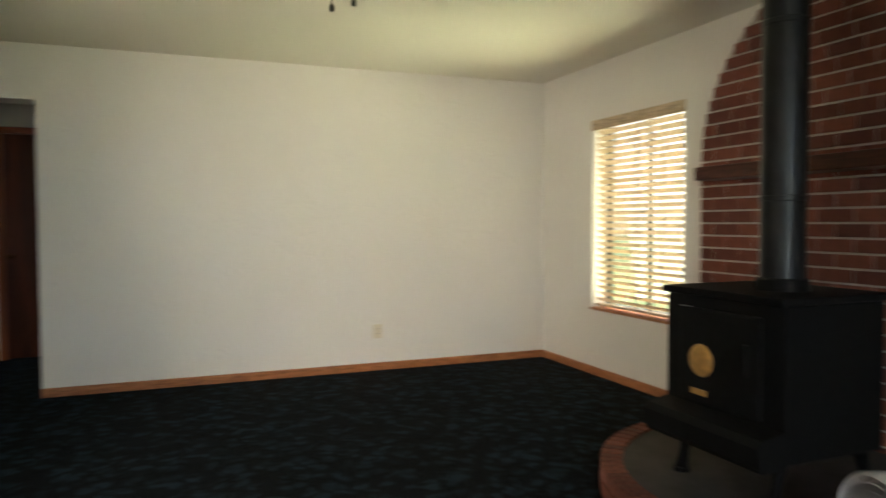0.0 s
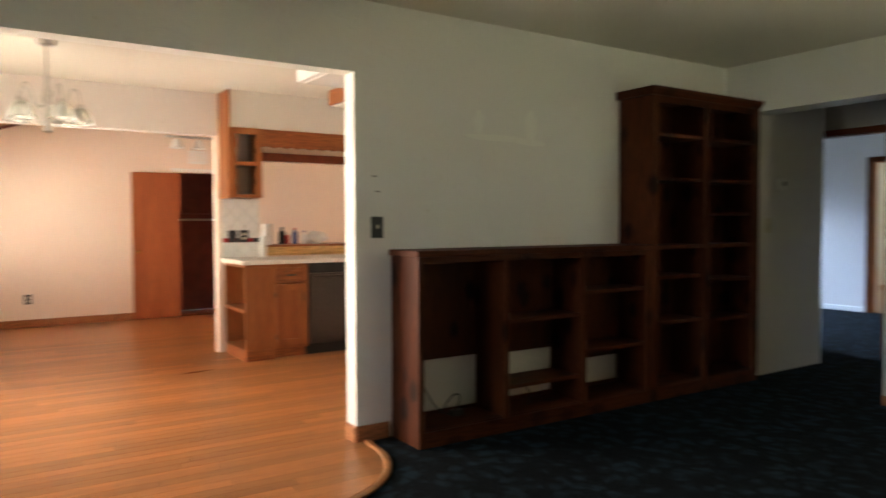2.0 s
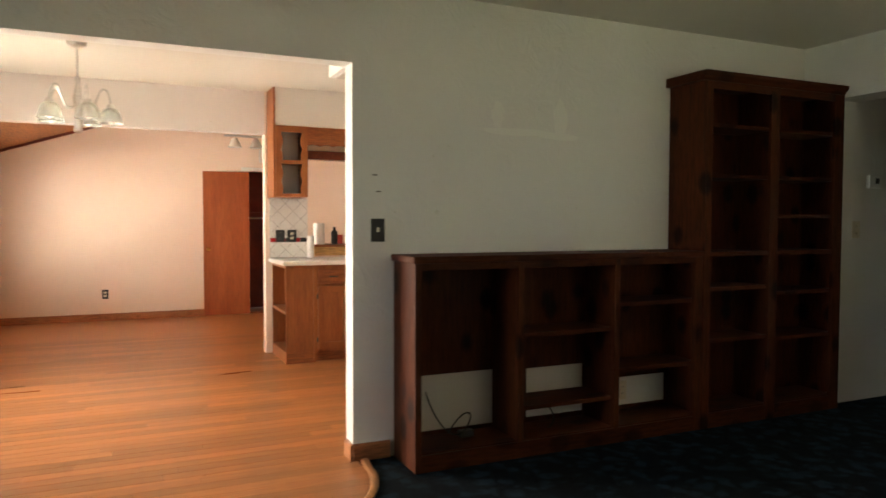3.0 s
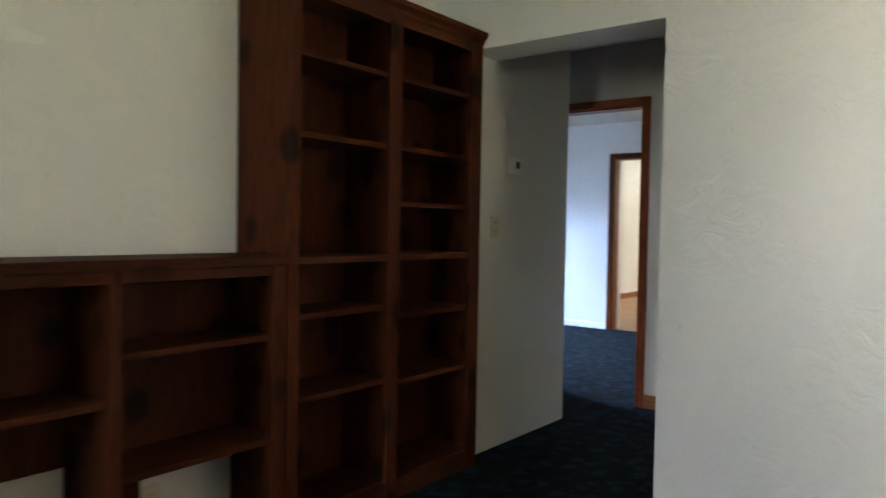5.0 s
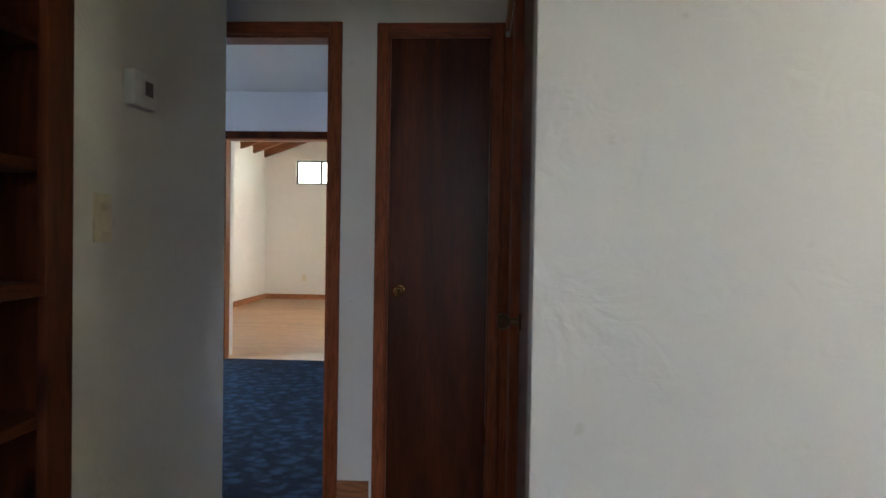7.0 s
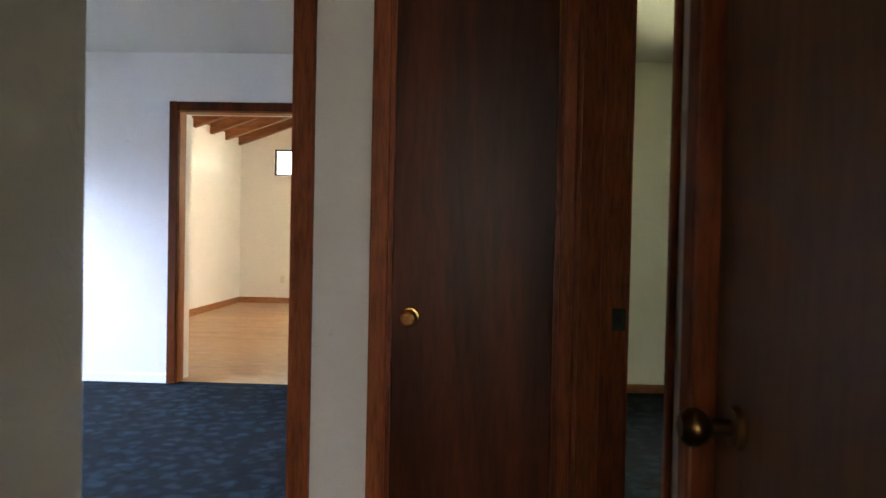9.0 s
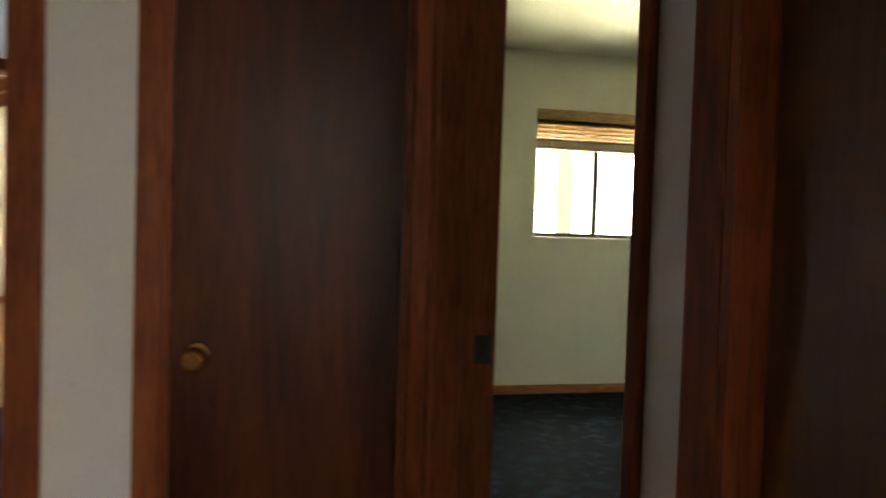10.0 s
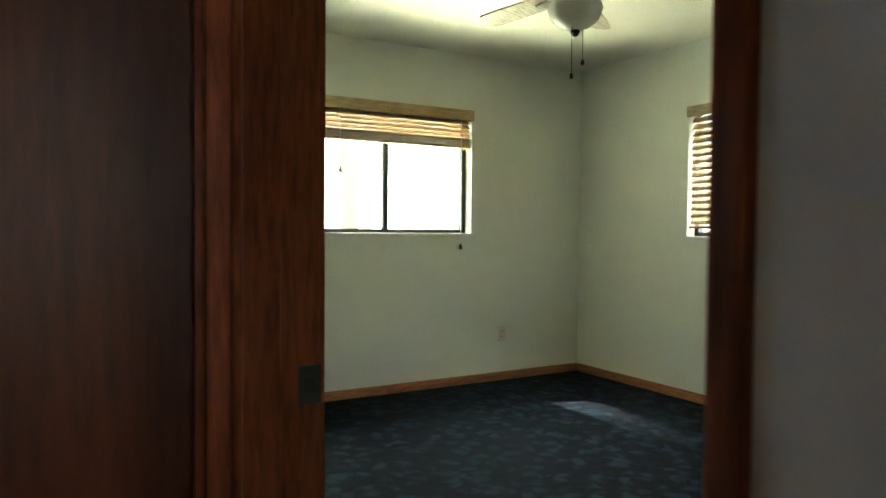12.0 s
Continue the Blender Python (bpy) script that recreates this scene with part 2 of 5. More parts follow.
GROUT = plain("grey_grout", (0.42, 0.38, 0.34), 0.9, 0, 0.15, 60)
RED_TILE = plain("red_ceramic_tile", (0.42, 0.02, 0.02), 0.2, 0, 0.1, 10)
POST_PAINT = plain("pale_porch_paint", (0.11, 0.085, 0.075), 0.6, 0, 0.15, 12)
SLATE = plain("grey_slate", (0.030, 0.027, 0.025), 0.75, 0, 0.35, 9)
CLOSET_RED = plain("dark_red_closet_wall", (0.16, 0.03, 0.02), 0.7, 0, 0.2, 8)
FROST = plain("frosted_glass_shade", (0.82, 0.80, 0.74), 0.25, 0, 0.03, 10)
GLASS = glass_material("window_glass")
SHADE_GLASS = plain("ribbed_pale_glass", (0.86, 0.88, 0.84), 0.12, 0, 0.03, 10)
SHADE_GLASS.node_tree.nodes["Principled BSDF"].inputs["Transmission Weight"].default_value = 0.72
CORD = plain("black_cord", (0.015, 0.014, 0.013), 0.6, 0, 0.1, 20)


# ---------- building helpers ----------
def add_box(bm, x0, x1, y0, y1, z0, z1, bevel=0.0):
    x0, x1, y0, y1, z0, z1 = min(x0, x1), max(x0, x1), min(y0, y1), max(y0, y1), min(z0, z1), max(z0, z1)
    m = Matrix.Translation(((x0 + x1) / 2, (y0 + y1) / 2, (z0 + z1) / 2)) @ Matrix.Diagonal((x1 - x0, y1 - y0, z1 - z0, 1))
    made = bmesh.ops.create_cube(bm, size=1, matrix=m)["verts"]
    if bevel:
        edges = {e for v in made for e in v.link_edges}
        bmesh.ops.bevel(bm, geom=list(edges), offset=bevel, segments=2, profile=0.6, affect="EDGES")
    return bm


def box(x0, x1, y0, y1, z0, z1, bevel=0.0):
    return add_box(bmesh.new(), x0, x1, y0, y1, z0, z1, bevel)


def add_tube(bm, a, b, r0, r1=None, n=16):
    a, b = Vector(a), Vector(b)
    r1 = r0 if r1 is None else r1
    m = Matrix.Translation((a + b) / 2) @ (b - a).to_track_quat("Z", "Y").to_matrix().to_4x4()
    bmesh.ops.create_cone(bm, cap_ends=True, segments=n, radius1=r0, radius2=r1, depth=(b - a).length, matrix=m)
    return bm


def tube(a, b, r0, r1=None, n=16):
    return add_tube(bmesh.new(), a, b, r0, r1, n)


def lathe(profile, at, n=28, axis="z"):
    """A turned shape from (radius, height) pairs."""
    bm = bmesh.new()
    rings = []
    for r, h in profile:
        ring = []
        for i in range(n):
            a = 2 * math.pi * i / n
            p = (r * math.cos(a), r * math.sin(a), h)
            p = {"z": p, "x": (p[2], p[0], p[1]), "y": (p[0], p[2], p[1])}[axis]
            ring.append(bm.verts.new(Vector(p) + Vector(at)))
        rings.append(ring)
    for lo, hi in zip(rings, rings[1:]):
        for i in range(n):
            bm.faces.new((lo[i], lo[(i + 1) % n], hi[(i + 1) % n], hi[i]))
    for ring in (rings[0], rings[-1]):
        if (ring[0].co - ring[n // 2].co).length > 1e-3:
            bm.faces.new(ring)
    bmesh.ops.recalc_face_normals(bm, faces=bm.faces)
    return bm


def finish(bm, name, mat, soft=False):
    me = bpy.data.meshes.new(name)
    bmesh.ops.recalc_face_normals(bm, faces=bm.faces)
    if soft:
        for f in bm.faces:
            f.smooth = True
        for e in bm.edges:
            if len(e.link_faces) == 2 and e.calc_face_angle() > radians(38):
                e.smooth = False
    bm.to_mesh(me)
    bm.free()
    me.materials.append(mat)
    return me


def part(name, bm, mat, parent, label="", soft=False):
    ob = new(name, finish(bm, name, mat, soft))
    ob.parent = parent
    if parent is not None:
        ob.matrix_parent_inverse = parent.matrix_basis.inverted()
    if label:
        tagged(ob, label)
    return ob


def thing(name, at, label, category, group="", kind=""):
    ob = new(name)
    ob.empty_display_size = 0.1
    ob.location = at
    ob.matrix_basis = Matrix.Translation(at)
    return tagged(ob, label, category, group, kind)


def whole(name, bm, mat, label, category, group="", kind="", soft=False):
    return tagged(new(name, finish(bm, name, mat, soft)), label, category, group, kind)


def cells(axis, c0, c1, a0, a1, z0, z1, holes=()):
    """A slab with rectangular holes right through it. axis: the one across its thickness; holes: (a0, a1, z0, z1)."""
    bm = bmesh.new()
    aa = sorted({a0, a1, *[min(max(v, a0), a1) for h in holes for v in h[:2]]})
    zz = sorted({z0, z1, *[min(max(v, z0), z1) for h in holes for v in h[2:]]})
    solid = {}
    for i in range(len(aa) - 1):
        for j in range(len(zz) - 1):
            m, k = (aa[i] + aa[i + 1]) / 2, (zz[j] + zz[j + 1]) / 2
            solid[i, j] = not any(h[0] < m < h[1] and h[2] < k < h[3] for h in holes)
    made = {}

    def vert(i, j, c):
        if (i, j, c) not in made:
            p = (c1 if c else c0, aa[i], zz[j])
            p = p if axis == "x" else (p[1], p[0], p[2])
            made[i, j, c] = bm.verts.new(p)
        return made[i, j, c]

    for (i, j), full in solid.items():
        if not full:
            continue
        for c in (0, 1):
            bm.faces.new([vert(i, j, c), vert(i + 1, j, c), vert(i + 1, j + 1, c), vert(i, j + 1, c)])
        for di, dj, p, q in ((-1, 0, (0, 0), (0, 1)), (1, 0, (1, 0), (1, 1)), (0, -1, (0, 0), (1, 0)), (0, 1, (0, 1), (1, 1))):
            if not solid.get((i + di, j + dj)):
                bm.faces.new([vert(i + p[0], j + p[1], 0), vert(i + q[0], j + q[1], 0), vert(i + q[0], j + q[1], 1), vert(i + p[0], j + p[1], 1)])
    return bm


def wall(name, axis, c0, c1, a0, a1, z0, z1, mat, label, holes=()):
    return whole(name, cells(axis, c0, c1, a0, a1, z0, z1, holes), mat, label, "wall", kind="structure")


def extrude_profile(points, axis, a0, a1):
    """A profile in the other two axes drawn along one axis."""
    bm = bmesh.new()
    ends = []
    for a in (a0, a1):
        ring = []
        for u, w in points:
            p = {"x": (a, u, w), "y": (u, a, w), "z": (u, w, a)}[axis]
            ring.append(bm.verts.new(p))
        ends.append(ring)
    n = len(points)
    for i in range(n):
        bm.faces.new((ends[0][i], ends[0][(i + 1) % n], ends[1][(i + 1) % n], ends[1][i]))
    bm.faces.new(ends[0])
    bm.faces.new(ends[1])
    return bm


def baseboard(axis, face, side, a0, a1, h=0.085, name="baseboard"):
    """Stained baseboard with an eased top edge; face: the wall's plane, side: +1 or -1 into the room."""
    t = 0.013 * side
    pts = [(face, 0.0), (face + t, 0.0), (face + t, h - 0.012), (face + t * 0.55, h), (face, h)]
    return whole(name, extrude_profile(pts, axis, a0, a1), BASE_X if axis == "x" else BASE_Y, "honey oak baseboard with an eased top edge", "baseboard", kind="structure")


def casing_board(name, parent, x0, x1, y0, y1, z0, z1, mat, label=""):
    return part(name, box(x0, x1, y0, y1, z0, z1, 0.005), mat, parent, label)

# ---------- structure ----------
H = 2.44
# floors
whole("floor_carpet_living", box(-1.22, 3.97, -7.4, 0.0, -0.08, 0), CARPET, "dark patterned cut-pile carpet with pale leafy flecks", "carpet", kind="structure")
whole("floor_carpet_hall", box(-3.2, 0.0, 0.0, 1.78, -0.08, 0.0), CARPET, "dark patterned carpet in the hallway", "carpet", kind="structure")
whole("floor_carpet_blue_room", box(-4.7, -0.6, 1.78, 5.01, -0.08, 0), CARPET, "blue patterned carpet with pale leafy flecks", "carpet", kind="structure")
whole("floor_carpet_bedroom", box(0.0, 3.75, 0.72, 5.2, -0.08, 0), CARPET, "dark blue patterned carpet in the bedroom", "carpet", kind="structure")
whole("subfloor_dining", box(-7.55, -1.22, -5.85, 0.0, -0.1, -0.012), plain("subfloor", (0.12, 0.06, 0.03)), "dark subfloor under the oak strips", "subfloor", kind="structure")
whole("subfloor_wood_room", box(-4.1, 0.1, 5.01, 11.1, -0.1, -0.012), plain("subfloor_b", (0.2, 0.12, 0.06)), "subfloor under the pale oak strips", "subfloor", kind="structure")
# ceilings
whole("ceiling_main", box(-1.34, 4.15, -7.55, 0.12, H, H + 0.1), CEIL, "off-white textured drywall ceiling", "ceiling", kind="structure")
whole("ceiling_bedroom", box(-1.34, 3.79, 0.12, 5.25, H, H + 0.1), CEIL, "pale textured drywall ceiling over hall and bedroom", "ceiling", kind="structure")
whole("ceiling_dining", box(-4.57, -1.34, -5.85, 0.0, H, H + 0.1), CEIL, "off-white drywall ceiling over dining area", "ceiling", kind="structure")
whole("ceiling_blue_room", box(-4.85, -1.34, 0.9, 5.07, H, H + 0.1), CEIL, "white drywall ceiling of the carpeted room", "ceiling", kind="structure")

# living room
wall("wall_north", "y", 0.0, 0.12, 0.0, 4.15, 0, H, WALL, "off-white trowelled wall with scuffs")
wall("wall_hall_header", "y", 0.0, 0.25, -1.0, 0.0, 2.06, H, WALL, "drywall header over the hall opening")
wall("wall_east", "x", 3.97, 4.15, -7.4, 0.0, 0, H, WALL, "off-white wall with a window opening", [(-1.84, -0.78, 0.53, 2.0)])
wall("wall_west", "x", -1.34, -1.22, -7.4, 0.0, 0, H, WALL, "off-white wall with a wide cased opening", [(-5.55, -3.272, -1, 2.045)])
wall("wall_south", "y", -7.55, -7.4, -1.34, 4.15, 0, H, WALL, "off-white wall with a wide window", [(-0.4, 2.4, 0.7, 2.1)])
# hall
wall("wall_hall_west", "x", -1.34, -1.0, 0.0, 1.055, 0, H, WALL, "off-white hall wall with thermostat and switch")
wall("wall_hall_back", "y", 0.9, 1.02, -3.2, -1.34, 0, H, WALL_COOL, "plain hall wall")
wall("wall_hall_end", "x", -3.3, -3.2, 0.9, 1.66, 0, H, WALL_COOL, "plain wall closing the hall")
wall("wall_hall_north", "y", 1.66, 1.78, -4.7, 0.0, 0, H, WALL_COOL, "pale hall wall with two door openings", [(-1.53, -0.765, -1, 2.02), (-0.52, -0.064, -1, 2.02)])
wall("wall_hall_east", "x", 0.0, 0.115, 0.12, 1.78, 0, H, WALL_COOL, "pale hall wall with two door openings", [(0.848, 1.70, -1, 2.02), (0.125, 0.725, -1, 2.02)])
# blue room
wall("wall_blue_west", "x", -4.85, -4.7, 1.66, 5.07, 0, H, WALL_COOL, "white wall with a window", [(2.4, 4.2, 0.75, 2.05)])
wall("wall_blue_east", "x", -0.69, -0.6, 1.78, 4.95, 0, H, WALL_COOL, "plain white wall")
wall("wall_blue_north", "y", 4.95, 5.07, -4.7, -0.6, 0, H, WALL_COOL, "white wall with a door opening", [(-2.46, -1.42, -1, 2.02)])
# wood-floored room
wall("wall_wood_west", "x", -4.07, -3.95, 5.07, 11.1, 0, 2.6, WALL, "cream wall of the beamed room")
wall("wall_wood_north", "y", 10.95, 11.1, -3.95, 0.12, 0, 4.05, WALL, "cream wall with a small high window", [(-3.42, -2.55, 2.03, 2.45)])
wall("wall_wood_east", "x", 0.0, 0.12, 5.07, 10.95, 0, 4.08, WALL, "cream wall with a window", [(7.2, 8.8, 1.2, 2.4)])
wall("wall_wood_south", "y", 5.07, 5.2, -3.95, -0.0, 2.2, 4.05, WALL, "cream wall above the door")
wall("wall_wood_south_low", "y", 5.072, 5.2, -3.95, 0.0, 0, 2.2, WALL, "cream wall beside the door", [(-2.46, -1.42, -1, 2.02)])
# bedroom
wall("wall_bedroom_north", "y", 5.07, 5.22, 0.12, 3.8, 0, H, WALL_GREEN, "pale green-white wall with a window", [(1.41, 2.57, 1.125, 2.025)])
wall("wall_bedroom_east", "x", 3.62, 3.78, 0.72, 5.07, 0, H, WALL_GREEN, "pale wall with a window", [(2.87, 3.97, 1.12, 2.0)])
wall("wall_bedroom_south", "y", 0.73, 0.84, 0.115, 3.62, 0, H, WALL_GREEN, "plain pale bedroom wall")
wall("wall_bedroom_west", "x", 0.0, 0.115, 1.78, 5.07, 0, H, WALL_GREEN, "plain pale bedroom wall")
# closets behind doors
wall("wall_closet_back", "y", 2.4, 2.45, -0.6, 0.0, 0, H, WALL_COOL, "closet back wall")
wall("wall_linen_back", "x", 0.6, 0.65, 0.12, 0.73, 0, H, WALL_COOL, "closet back wall")
# dining, kitchen and family room
wall("wall_dining_south", "y", -5.85, -5.7, -7.55, -1.34, 0, 2.05, WALL_PINK, "warm white wall with two windows", [(-6.85, -4.72, 0.45, 1.8), (-4.0, -1.9, 0.25, 2.0)])
wall("wall_dining_south_top", "y", -5.849, -5.7, -4.57, -1.34, 2.05, H, WALL_PINK, "warm white wall above the windows")
wall("wall_family_west", "x", -7.55, -7.4, -5.7, 0.0, 0, 3.9, WALL_PINK, "warm pink-white wall with a closet opening", [(-2.79, -2.1, -1, 1.9)])
wall("wall_kitchen_north", "y", -0.12, 0.0, -7.4, -1.34, 0, 3.9, WALL_PINK, "plain warm white wall")
wall("wall_kitchen_back", "x", -4.57, -4.45, -3.12, -0.12, 0, H, WALL_PINK, "kitchen wall with a pass-through opening", [(-2.72, -1.1, 0.9, 1.83)])
wall("beam_header", "x", -4.57, -4.45, -5.7, -3.12, 2.05, H, WALL_COOL, "white painted drywall header")
wall("wall_family_gable", "x", -4.568, -4.45, -5.7, -0.12, H + 0.1, 3.9, WALL_PINK, "upper wall above the header")
wall("soffit_kitchen", "x", -4.45, -4.17, -3.08, -0.12, 2.10, H, WALL, "drywall soffit above the cabinets")


# outside ground
whole("ground", box(-60, 60, -60, 60, -0.5, -0.3), plain("lawn", (0.10, 0.14, 0.05), 0.9, 0, 0.3, 2), "mown lawn around the house", "lawn", kind="structure")

# bookcase wall, low
def bookcase_low():
    t = thing("low_bookcase", (-1.07, -2.1, 0), "low knotty-pine bookcase stained red-brown with three empty bays", "bookcase")
    xb, xf = -1.216, -0.93
    part("side_panel", box(xb, xf, -3.05, -3.02, 0, 1.035, 0.003), PINE, t)
    part("face_stile", box(xf, xf + 0.02, -3.052, -3.018, 0, 1.035, 0.003), PINE, t)
    for y in (-2.455, -1.835):
        part("divider", box(xb + 0.012, xf - 0.01, y - 0.012, y + 0.012, 0.085, 1.035, 0.002), PINE, t)
        part("face_stile", box(xf - 0.01, xf + 0.02, y - 0.018, y + 0.018, 0.085, 1.035, 0.003), PINE, t)
    part("face_stile", box(xf - 0.01, xf + 0.02, -1.27, -1.212, 0, 1.035, 0.003), PINE, t)
    part("top_board", box(xb, xf + 0.03, -3.065, -1.212, 1.035, 1.07, 0.006), PINE_Y, t)
    part("top_rail", box(xf, xf + 0.018, -3.018, -1.27, 1.0, 1.035, 0.002), PINE_Y, t)
    part("bottom_board", box(xb, xf, -3.02, -1.212, 0.07, 0.09, 0.002), PINE_Y, t)
    part("kick_board", box(xf, xf + 0.018, -3.018, -1.27, 0, 0.085, 0.002), PINE_Y, t)
    holes = [(-2.90, -2.46 + 0.03, 0.11, 0.415), (-2.245, -1.85, 0.115, 0.40), (-1.60, -1.225, 0.115, 0.29)]
    part("back_panel", cells("x", xb, xb + 0.012, -3.02, -1.212, 0.09, 1.035, holes), PINE, t, "knotty pine back with rough cut-outs")
    for y0, y1, z in ((-2.443, -1.847, 0.64), (-2.443, -1.847, 0.25), (-1.823, -1.225, 0.775), (-1.823, -1.225, 0.40)):
        part("shelf", box(xb + 0.013, xf - 0.012, y0, y1, z - 0.011, z + 0.011, 0.002), PINE_Y, t)
    return t


def bookcase_tall():
    t = thing("tall_bookcase", (-1.07, -0.6, 0), "tall knotty-pine bookcase stained red-brown with empty shelves", "bookcase")
    xb, xf = -1.216, -0.93
    part("side_panel", box(xb, xf, -1.205, -1.185, 0, 2.09, 0.002), PINE, t)
    part("side_panel", box(xb, xf, -0.026, -0.006, 0, 2.09, 0.002), PINE, t)
    part("divider", box(xb + 0.012, xf, -0.64, -0.62, 0.09, 2.09, 0.002), PINE, t)
    for y0, y1 in ((-1.207, -1.15), (-0.67, -0.595), (-0.09, -0.004)):
        part("face_stile", box(xf, xf + 0.02, y0, y1, 0, 2.075, 0.003), PINE, t)
    for y0, y1 in ((-1.15, -0.67), (-0.595, -0.09)):
        part("top_rail", box(xf, xf + 0.018, y0, y1, 2.03, 2.075, 0.002), PINE_Y, t)
        part("kick_board", box(xf, xf + 0.018, y0, y1, 0, 0.09, 0.002), PINE_Y, t)
        part("fixed_shelf", box(xb + 0.012, xf + 0.018, y0, y1, 1.035, 1.062, 0.003), PINE_Y, t)
    crown = [(xf - 0.02, 2.075), (xf + 0.024, 2.075), (xf + 0.03, 2.09), (xf + 0.048, 2.11), (xf + 0.05, 2.13), (xb, 2.13), (xb, 2.075)]
    part("crown", extrude_profile(crown, "y", -1.238, -0.004), PINE_Y, t, "moulded cornice")
    part("back_panel", box(xb, xb + 0.012, -1.185, -0.026, 0.09, 2.075), PINE, t)
    part("bottom_board", box(xb + 0.012, xf, -1.185, -0.026, 0.075, 0.095, 0.002), PINE_Y, t)
    for z in (1.82, 1.518, 0.835, 0.52):
        part("shelf", box(xb + 0.013, xf - 0.01, -1.184, -0.641, z - 0.011, z + 0.011, 0.002), PINE_Y, t)
    for z in (1.82, 1.52, 1.28, 0.79, 0.5):
        part("shelf", box(xb + 0.013, xf - 0.01, -0.619, -0.027, z - 0.011, z + 0.011, 0.002), PINE_Y, t)
    return t


bookcase_low()
bookcase_tall()

# ---------- trim, doors, windows ----------
# walls that carry the lower baseboard
LOW_BOARDS = {("x", 0.0), ("y", 3.97), ("x", 5.07), ("y", 3.62), ("y", 0.115), ("x", -7.4)}
for axis, face, side, a0, a1 in (
    ("x", 0.0, -1, 0.0, 3.97), ("y", 3.97, -1, -2.03, 0.0), ("y", -1.22, 1, -3.272, -3.07), ("x", -3.272, -1, -1.34, -1.22),
    ("x", 1.66, -1, -0.725, -0.577), ("y", -7.4, 1, -5.7, -2.85), ("y", -7.4, 1, -2.05, -0.12), ("x", -5.7, 1, -7.4, -4.05), ("x", -5.7, 1, -1.85, -1.34),
    ("y", -3.95, 1, 5.2, 10.95), ("x", 10.95, -1, -3.95, 0.0),
    ("x", 5.07, -1, 0.115, 3.62), ("y", 3.62, -1, 0.84, 5.07), ("y", 0.115, 1, 1.78, 5.07), ("y", -1.22, 1, -7.4, -5.6), ("x", -7.4, 1, -1.22, 3.97), ("y", 3.97, -1, -7.4, -4.75)):
    baseboard(axis, face, side, a0, a1, 0.063 if (axis, face) in LOW_BOARDS else 0.09)

# coloured white in place of the glare that washes this trim out
for a0, a1 in ((-4.7, -2.52), (-1.36, -0.69)):
    bb = baseboard("x", 4.95, -1, a0, a1, 0.07)
    bb.data.materials.clear()
    bb.data.materials.append(WHITE)
    bb["label"] = "baseboard coloured white as if washed out, with an eased top edge"


def door_trim_x(name, x0, x1, y, side, top=2.02, w=0.05, depth=0.12, label="", left=True):
    """Jambs and casing of a door in a wall across y; side: the way the casing faces."""
    t = thing(name, ((x0 + x1) / 2, y, 0), label or "red-brown stained wooden door frame and casing", "door frame", kind="structure")
    p0, p1 = (y - 0.018, y) if side < 0 else (y, y + 0.018)
    q0, q1 = (y, y + depth) if side < 0 else (y - depth, y)
    if left:
        part("casing", box(x0 - w, x0 + 0.004, p0, p1, 0, top + w, 0.005), CASING_WOOD, t)
    part("casing", box(x1 - 0.004, x1 + w, p0, p1, 0, top + w, 0.005), CASING_WOOD, t)
    part("head_casing", box(x0 + 0.004, x1 - 0.004, p0, p1, top - 0.004, top + w, 0.005), CASING_X, t)
    part("jamb", box(x0 - 0.003, x0 + 0.014, q0 + 0.002, q1 - 0.002, 0, top), CASING_WOOD, t)
    part("jamb", box(x1 - 0.014, x1 + 0.003, q0 + 0.002, q1 - 0.002, 0, top), CASING_WOOD, t)
    part("head_jamb", box(x0 + 0.014, x1 - 0.014, q0 + 0.002, q1 - 0.002, top - 0.014, top + 0.003), CASING_X, t)
    return t


def knob(parent, at, axis, sign, mat=BRASS, note="round aged brass knob"):
    """Round brass door knob with its rose and neck, on one side of a leaf."""
    k = part("door_handle", lathe([(0.0, 0.066 * sign), (0.014, 0.066 * sign), (0.022, 0.058 * sign), (0.0235, 0.048 * sign), (0.018, 0.038 * sign), (0.010, 0.03 * sign), (0.010, 0.008 * sign), (0.024, 0.007 * sign), (0.027, 0.0)], at, 24, axis), mat, parent, note, True)
    return k


f1 = door_trim_x("door_frame_1", -1.53, -0.765, 1.66, -1)
for z in (1.78, 0.25):
    part("hinge", box(-0.781, -0.777, 1.70, 1.735, z - 0.045, z + 0.045), BRASS, f1)
f2 = door_trim_x("door_frame_2", -2.46, -1.42, 4.95, -1, w=0.06, label="dark brown stained wooden door frame")
# jambs get lighter oak, in place of light from the room behind
for o in f2.children:
    o.data.materials.clear()
    o.data.materials.append(DOOR_WOOD if o.name.startswith(("casing", "head_casing")) else OAK)
f3 = door_trim_x("door_frame_3", -0.52, -0.064, 1.66, -1, w=0.044)
part("corner_bead", tube((-0.0265, 1.640, 0), (-0.0265, 1.640, 2.06), 0.0085, n=14), CASING_WOOD, f3, "rounded corner bead", True)

d = thing("door_1", (-0.3, 1.69, 0), "closed dark brown flush closet door with brass knob", "door", kind="structure")
part("leaf", box(-0.505, -0.079, 1.672, 1.707, 0.012, 2.004, 0.002), DOOR_WOOD, d)
knob(d, (-0.457, 1.672, 0.92), "y", -1)
for z in (1.75, 0.3):
    part("hinge", tube((-0.077, 1.668, z - 0.04), (-0.077, 1.668, z + 0.04), 0.006, n=10), BRASS, d)

